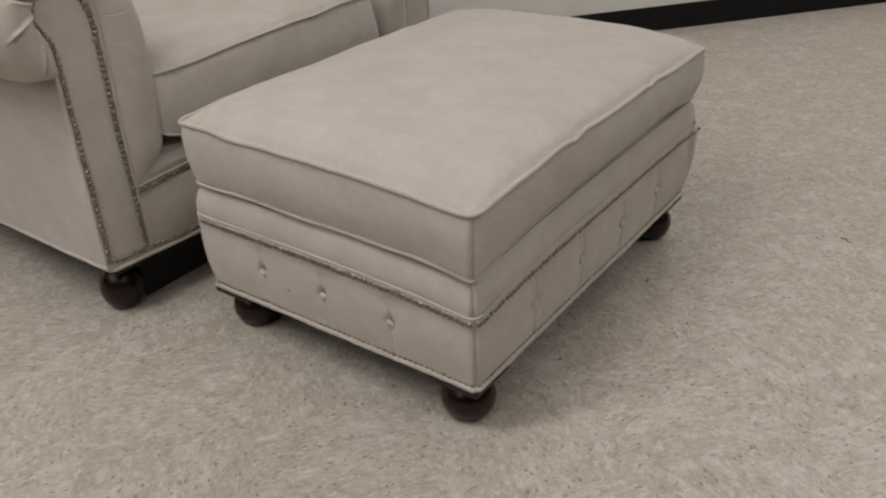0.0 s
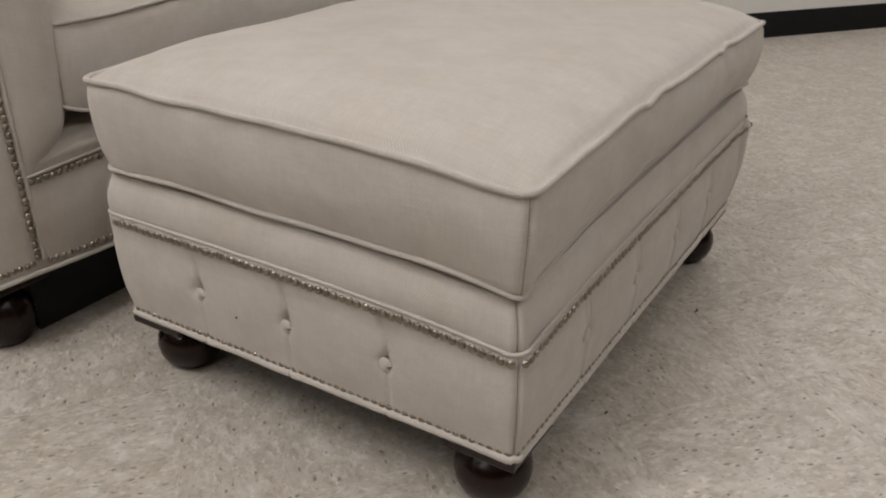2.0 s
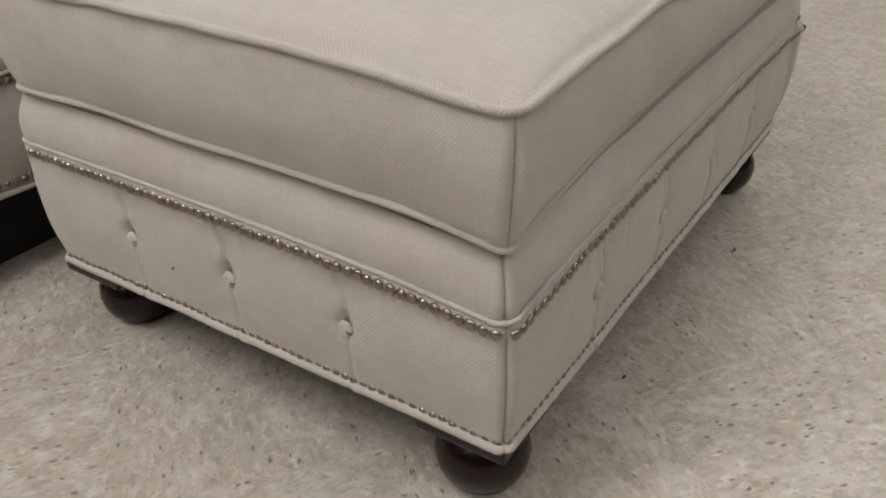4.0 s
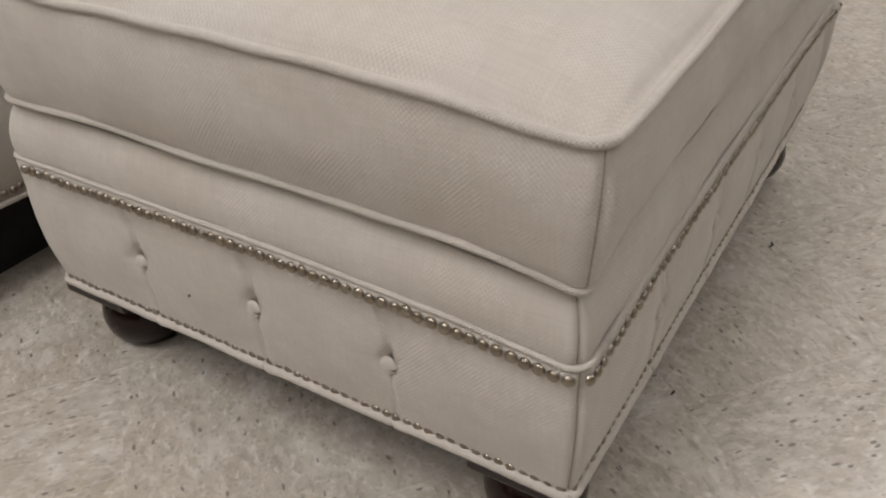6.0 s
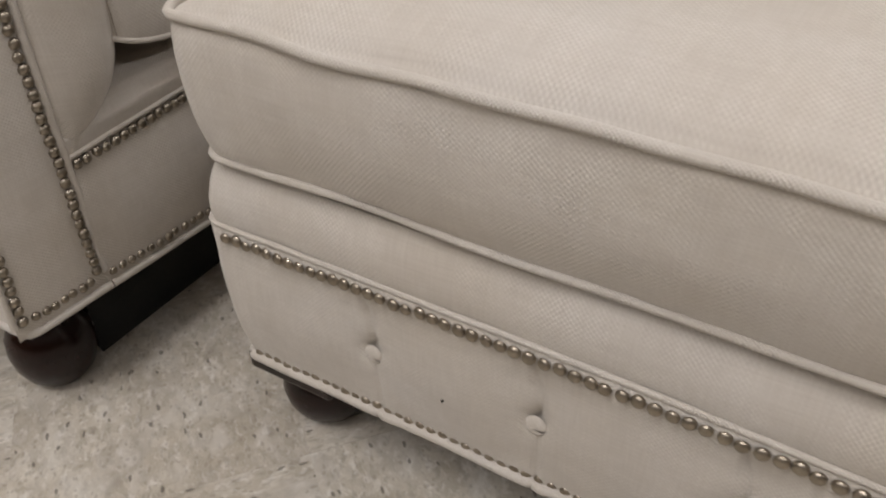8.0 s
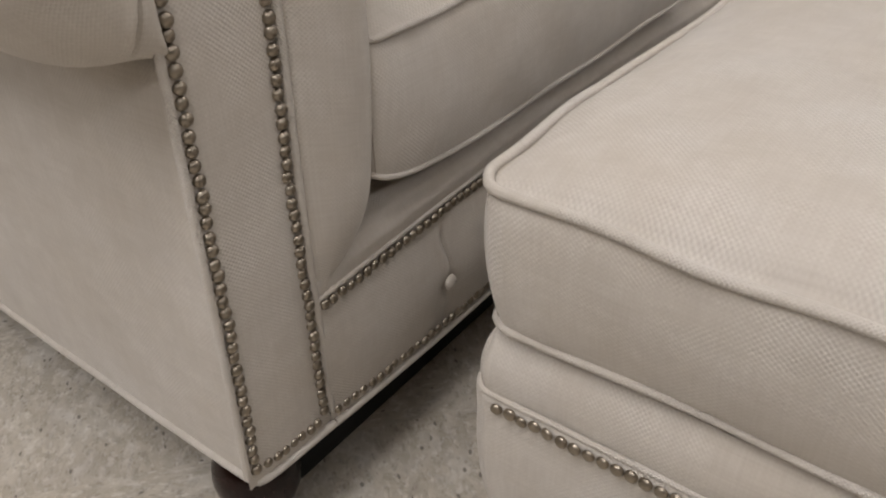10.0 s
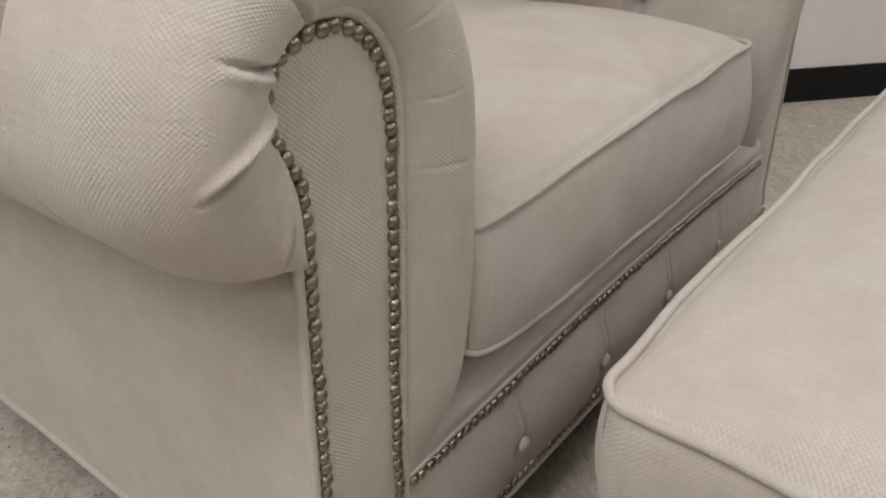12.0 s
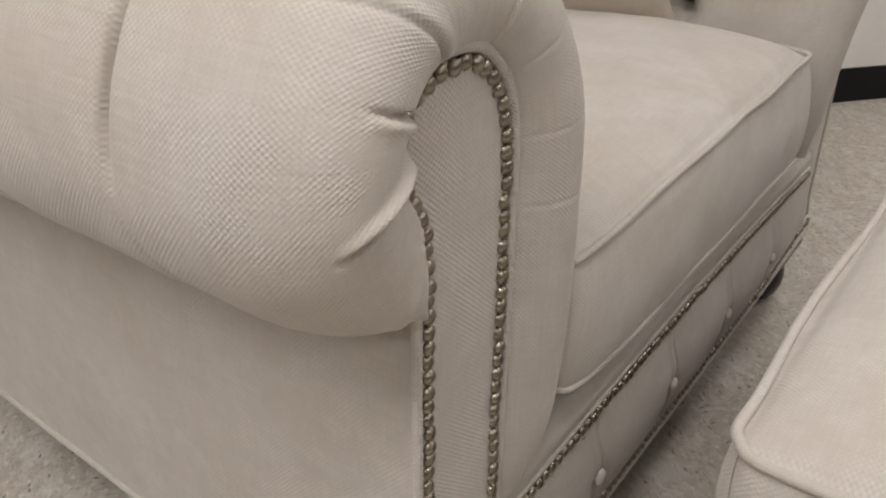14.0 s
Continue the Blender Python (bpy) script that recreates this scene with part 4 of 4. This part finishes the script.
curl = [(1.018 + 0.011 * math.cos(a), 1.046 + 0.011 * math.sin(a) + 0.004 * k, 0.0012) for k, a in enumerate(np.linspace(0.6, 4.6, 9))]
lint(curl, 0.0011, "dark curled thread lying on the vinyl floor")
lint([(0.690, 0.640, 0.001), (0.694, 0.646, 0.0014), (0.690, 0.653, 0.001)], 0.0013, "small dark speck of lint on the floor")
lint([(0.668, 0.278, 0.001), (0.669, 0.284, 0.0012)], 0.0014, "small dark speck of lint on the floor")
bm = bmesh.new()
bmesh.ops.create_icosphere(bm, subdivisions=1, radius=0.0016, matrix=Matrix.Translation((0.239, -0.0125, 0.178)))
part("stain_speck", bm, LINT, ottoman, "tiny dark speck stuck to the cloth")

# ---- room ----
RA0, RA1, RB = -10.0, 7.5, 11.0


def oriented_box(name, a0, a1, b0, b1, z0, z1, mat, bevel=0.0):
    bm = box_bm(a0, a1, -b1, -b0, z0, z1, bevel)
    me = bpy.data.meshes.new(name)
    bm.to_mesh(me)
    bm.free()
    ob = link_mesh(name, me, mat)
    ob.matrix_world = Matrix.Translation(WALL_P) @ Matrix.Rotation(WALL_ANGLE, 4, "Z")
    return tagged(ob, kind="structure")


tagged(oriented_box("wall_north", RA0 - 0.12, RA1 + 0.12, -0.12, 0.0, -0.05, ROOM_H, WALLPAINT), "plain matt white painted wall")
# the three tan walls are unseen, added to close the room and limit fill
tagged(oriented_box("wall_south", RA0 - 0.12, RA1 + 0.12, RB, RB + 0.12, -0.05, ROOM_H, UNSEENWALL), "unseen plain tan wall, closes the room and cuts bounced light")
tagged(oriented_box("wall_west", RA0 - 0.12, RA0, 0.0, RB, -0.05, ROOM_H, UNSEENWALL), "unseen plain tan wall, closes the room and cuts bounced light")
tagged(oriented_box("wall_east", RA1, RA1 + 0.12, 0.0, RB, -0.05, ROOM_H, UNSEENWALL), "unseen plain tan wall, closes the room and cuts bounced light")
tagged(oriented_box("ceiling", RA0 - 0.12, RA1 + 0.12, -0.12, RB + 0.12, ROOM_H, ROOM_H + 0.1, CEILING), "white ceiling board")


def baseboard(name, a0, a1, b0, b1):
    ob = oriented_box(name, a0, a1, b0, b1, 0.0, 0.108, RUBBER, 0.0015)
    tagged(ob, "black rubber cove baseboard along the wall")


baseboard("baseboard", RA0, RA1, 0.0, 0.006)
baseboard("baseboard", RA0, RA1, RB - 0.006, RB)
baseboard("baseboard", RA0, RA0 + 0.006, 0.008, RB - 0.008)
baseboard("baseboard", RA1 - 0.006, RA1, 0.008, RB - 0.008)


def ceiling_light(a, b, k):
    fixture = tagged(new("ceiling_light"), "long white fluorescent ceiling fixture, lit", "ceiling light", "fluorescent fixtures on the ceiling")
    fixture.matrix_world = Matrix.Translation(room(a, b, ROOM_H)) @ Matrix.Rotation(WALL_ANGLE, 4, "Z")
    part("housing", box_bm(-0.62, 0.62, -0.16, 0.16, -0.06, -0.001, 0.006), STEEL, fixture)
    part("diffuser", box_bm(-0.60, 0.60, -0.14, 0.14, -0.085, -0.061, 0.008), DIFFUSER, fixture)
    data = bpy.data.lights.new("tube_light", "AREA")
    data.shape, data.size, data.size_y = "RECTANGLE", 1.18, 0.26
    data.energy, data.color = LAMP_POWER * k, (1.0, 0.964, 0.962)
    lamp = new("tube_light", data)
    lamp.parent = fixture
    lamp.location = (0, 0, -0.09)


for a, b, k in ((-6.0, 2.4, 0.5), (-5.0, 4.2, 1.1), (-4.1, 2.5, 2.0), (-2.9, 2.5, 1.85), (-3.2, 4.2, 0.5), (-1.6, 4.6, 0.6),
                (1.2, 0.9, 1.4), (1.7, 3.1, 0.9), (3.6, 2.0, 0.6), (0.0, 4.0, 1.1), (-0.4, 1.0, 0.5)):
    ceiling_light(a, b, k)

# ---- nails and tiles ----
ottoman_nails()

floor = oriented_box("floor", RA0, RA1, 0.0, RB, -0.06, -0.003, TILE)
tagged(floor, "mottled beige vinyl composition tile floor")
T = 0.3048


def tile_mesh():
    bm = box_bm(-T / 2 + 0.00003, T / 2 - 0.00003, -T / 2 + 0.00003, T / 2 - 0.00003, -0.003, 0.0, 0.0001, 1)
    me = bpy.data.meshes.new("floor_tile")
    bm.to_mesh(me)
    bm.free()
    me.materials.append(TILE)
    return me


tile = tile_mesh()
tile_rng = random.Random(9)
spots = []
for i in range(-14, 15):
    for j in range(0, 21):
        a, b = (i + 0.37) * T, (j + 0.5) * T
        p = room(a, b)
        if RA0 + T / 2 < a < RA1 - T / 2 and b < RB - T / 2:
            spots.append(((p - Vector((0.35, 0.75, 0))).length, i, j, a, b))
spots.sort()
rest = []
for k, (_, i, j, a, b) in enumerate(spots):
    m = Matrix.Translation((a, -b, tile_rng.uniform(-0.0002, 0.0001))) @ Matrix.Rotation(math.pi / 2 * ((i + j) % 2) + math.pi * tile_rng.randint(0, 1), 4, "Z")
    if k < 300:
        ob = link_mesh("floor_tile", tile, TILE, floor)
        ob.matrix_local = m
    else:
        rest.append(m)
verts, faces = [], []
h = T / 2 - 0.00003
for m in rest:
    o = len(verts)
    verts += [(m @ Vector(c))[:] for c in ((-h, -h, 0), (h, -h, 0), (h, h, 0), (-h, h, 0))]
    faces.append((o, o + 1, o + 2, o + 3))
me = bpy.data.meshes.new("far_floor_tiles")
me.from_pydata(verts, [], faces)
tagged(link_mesh("far_floor_tiles", me, TILE, floor), kind="stuff")
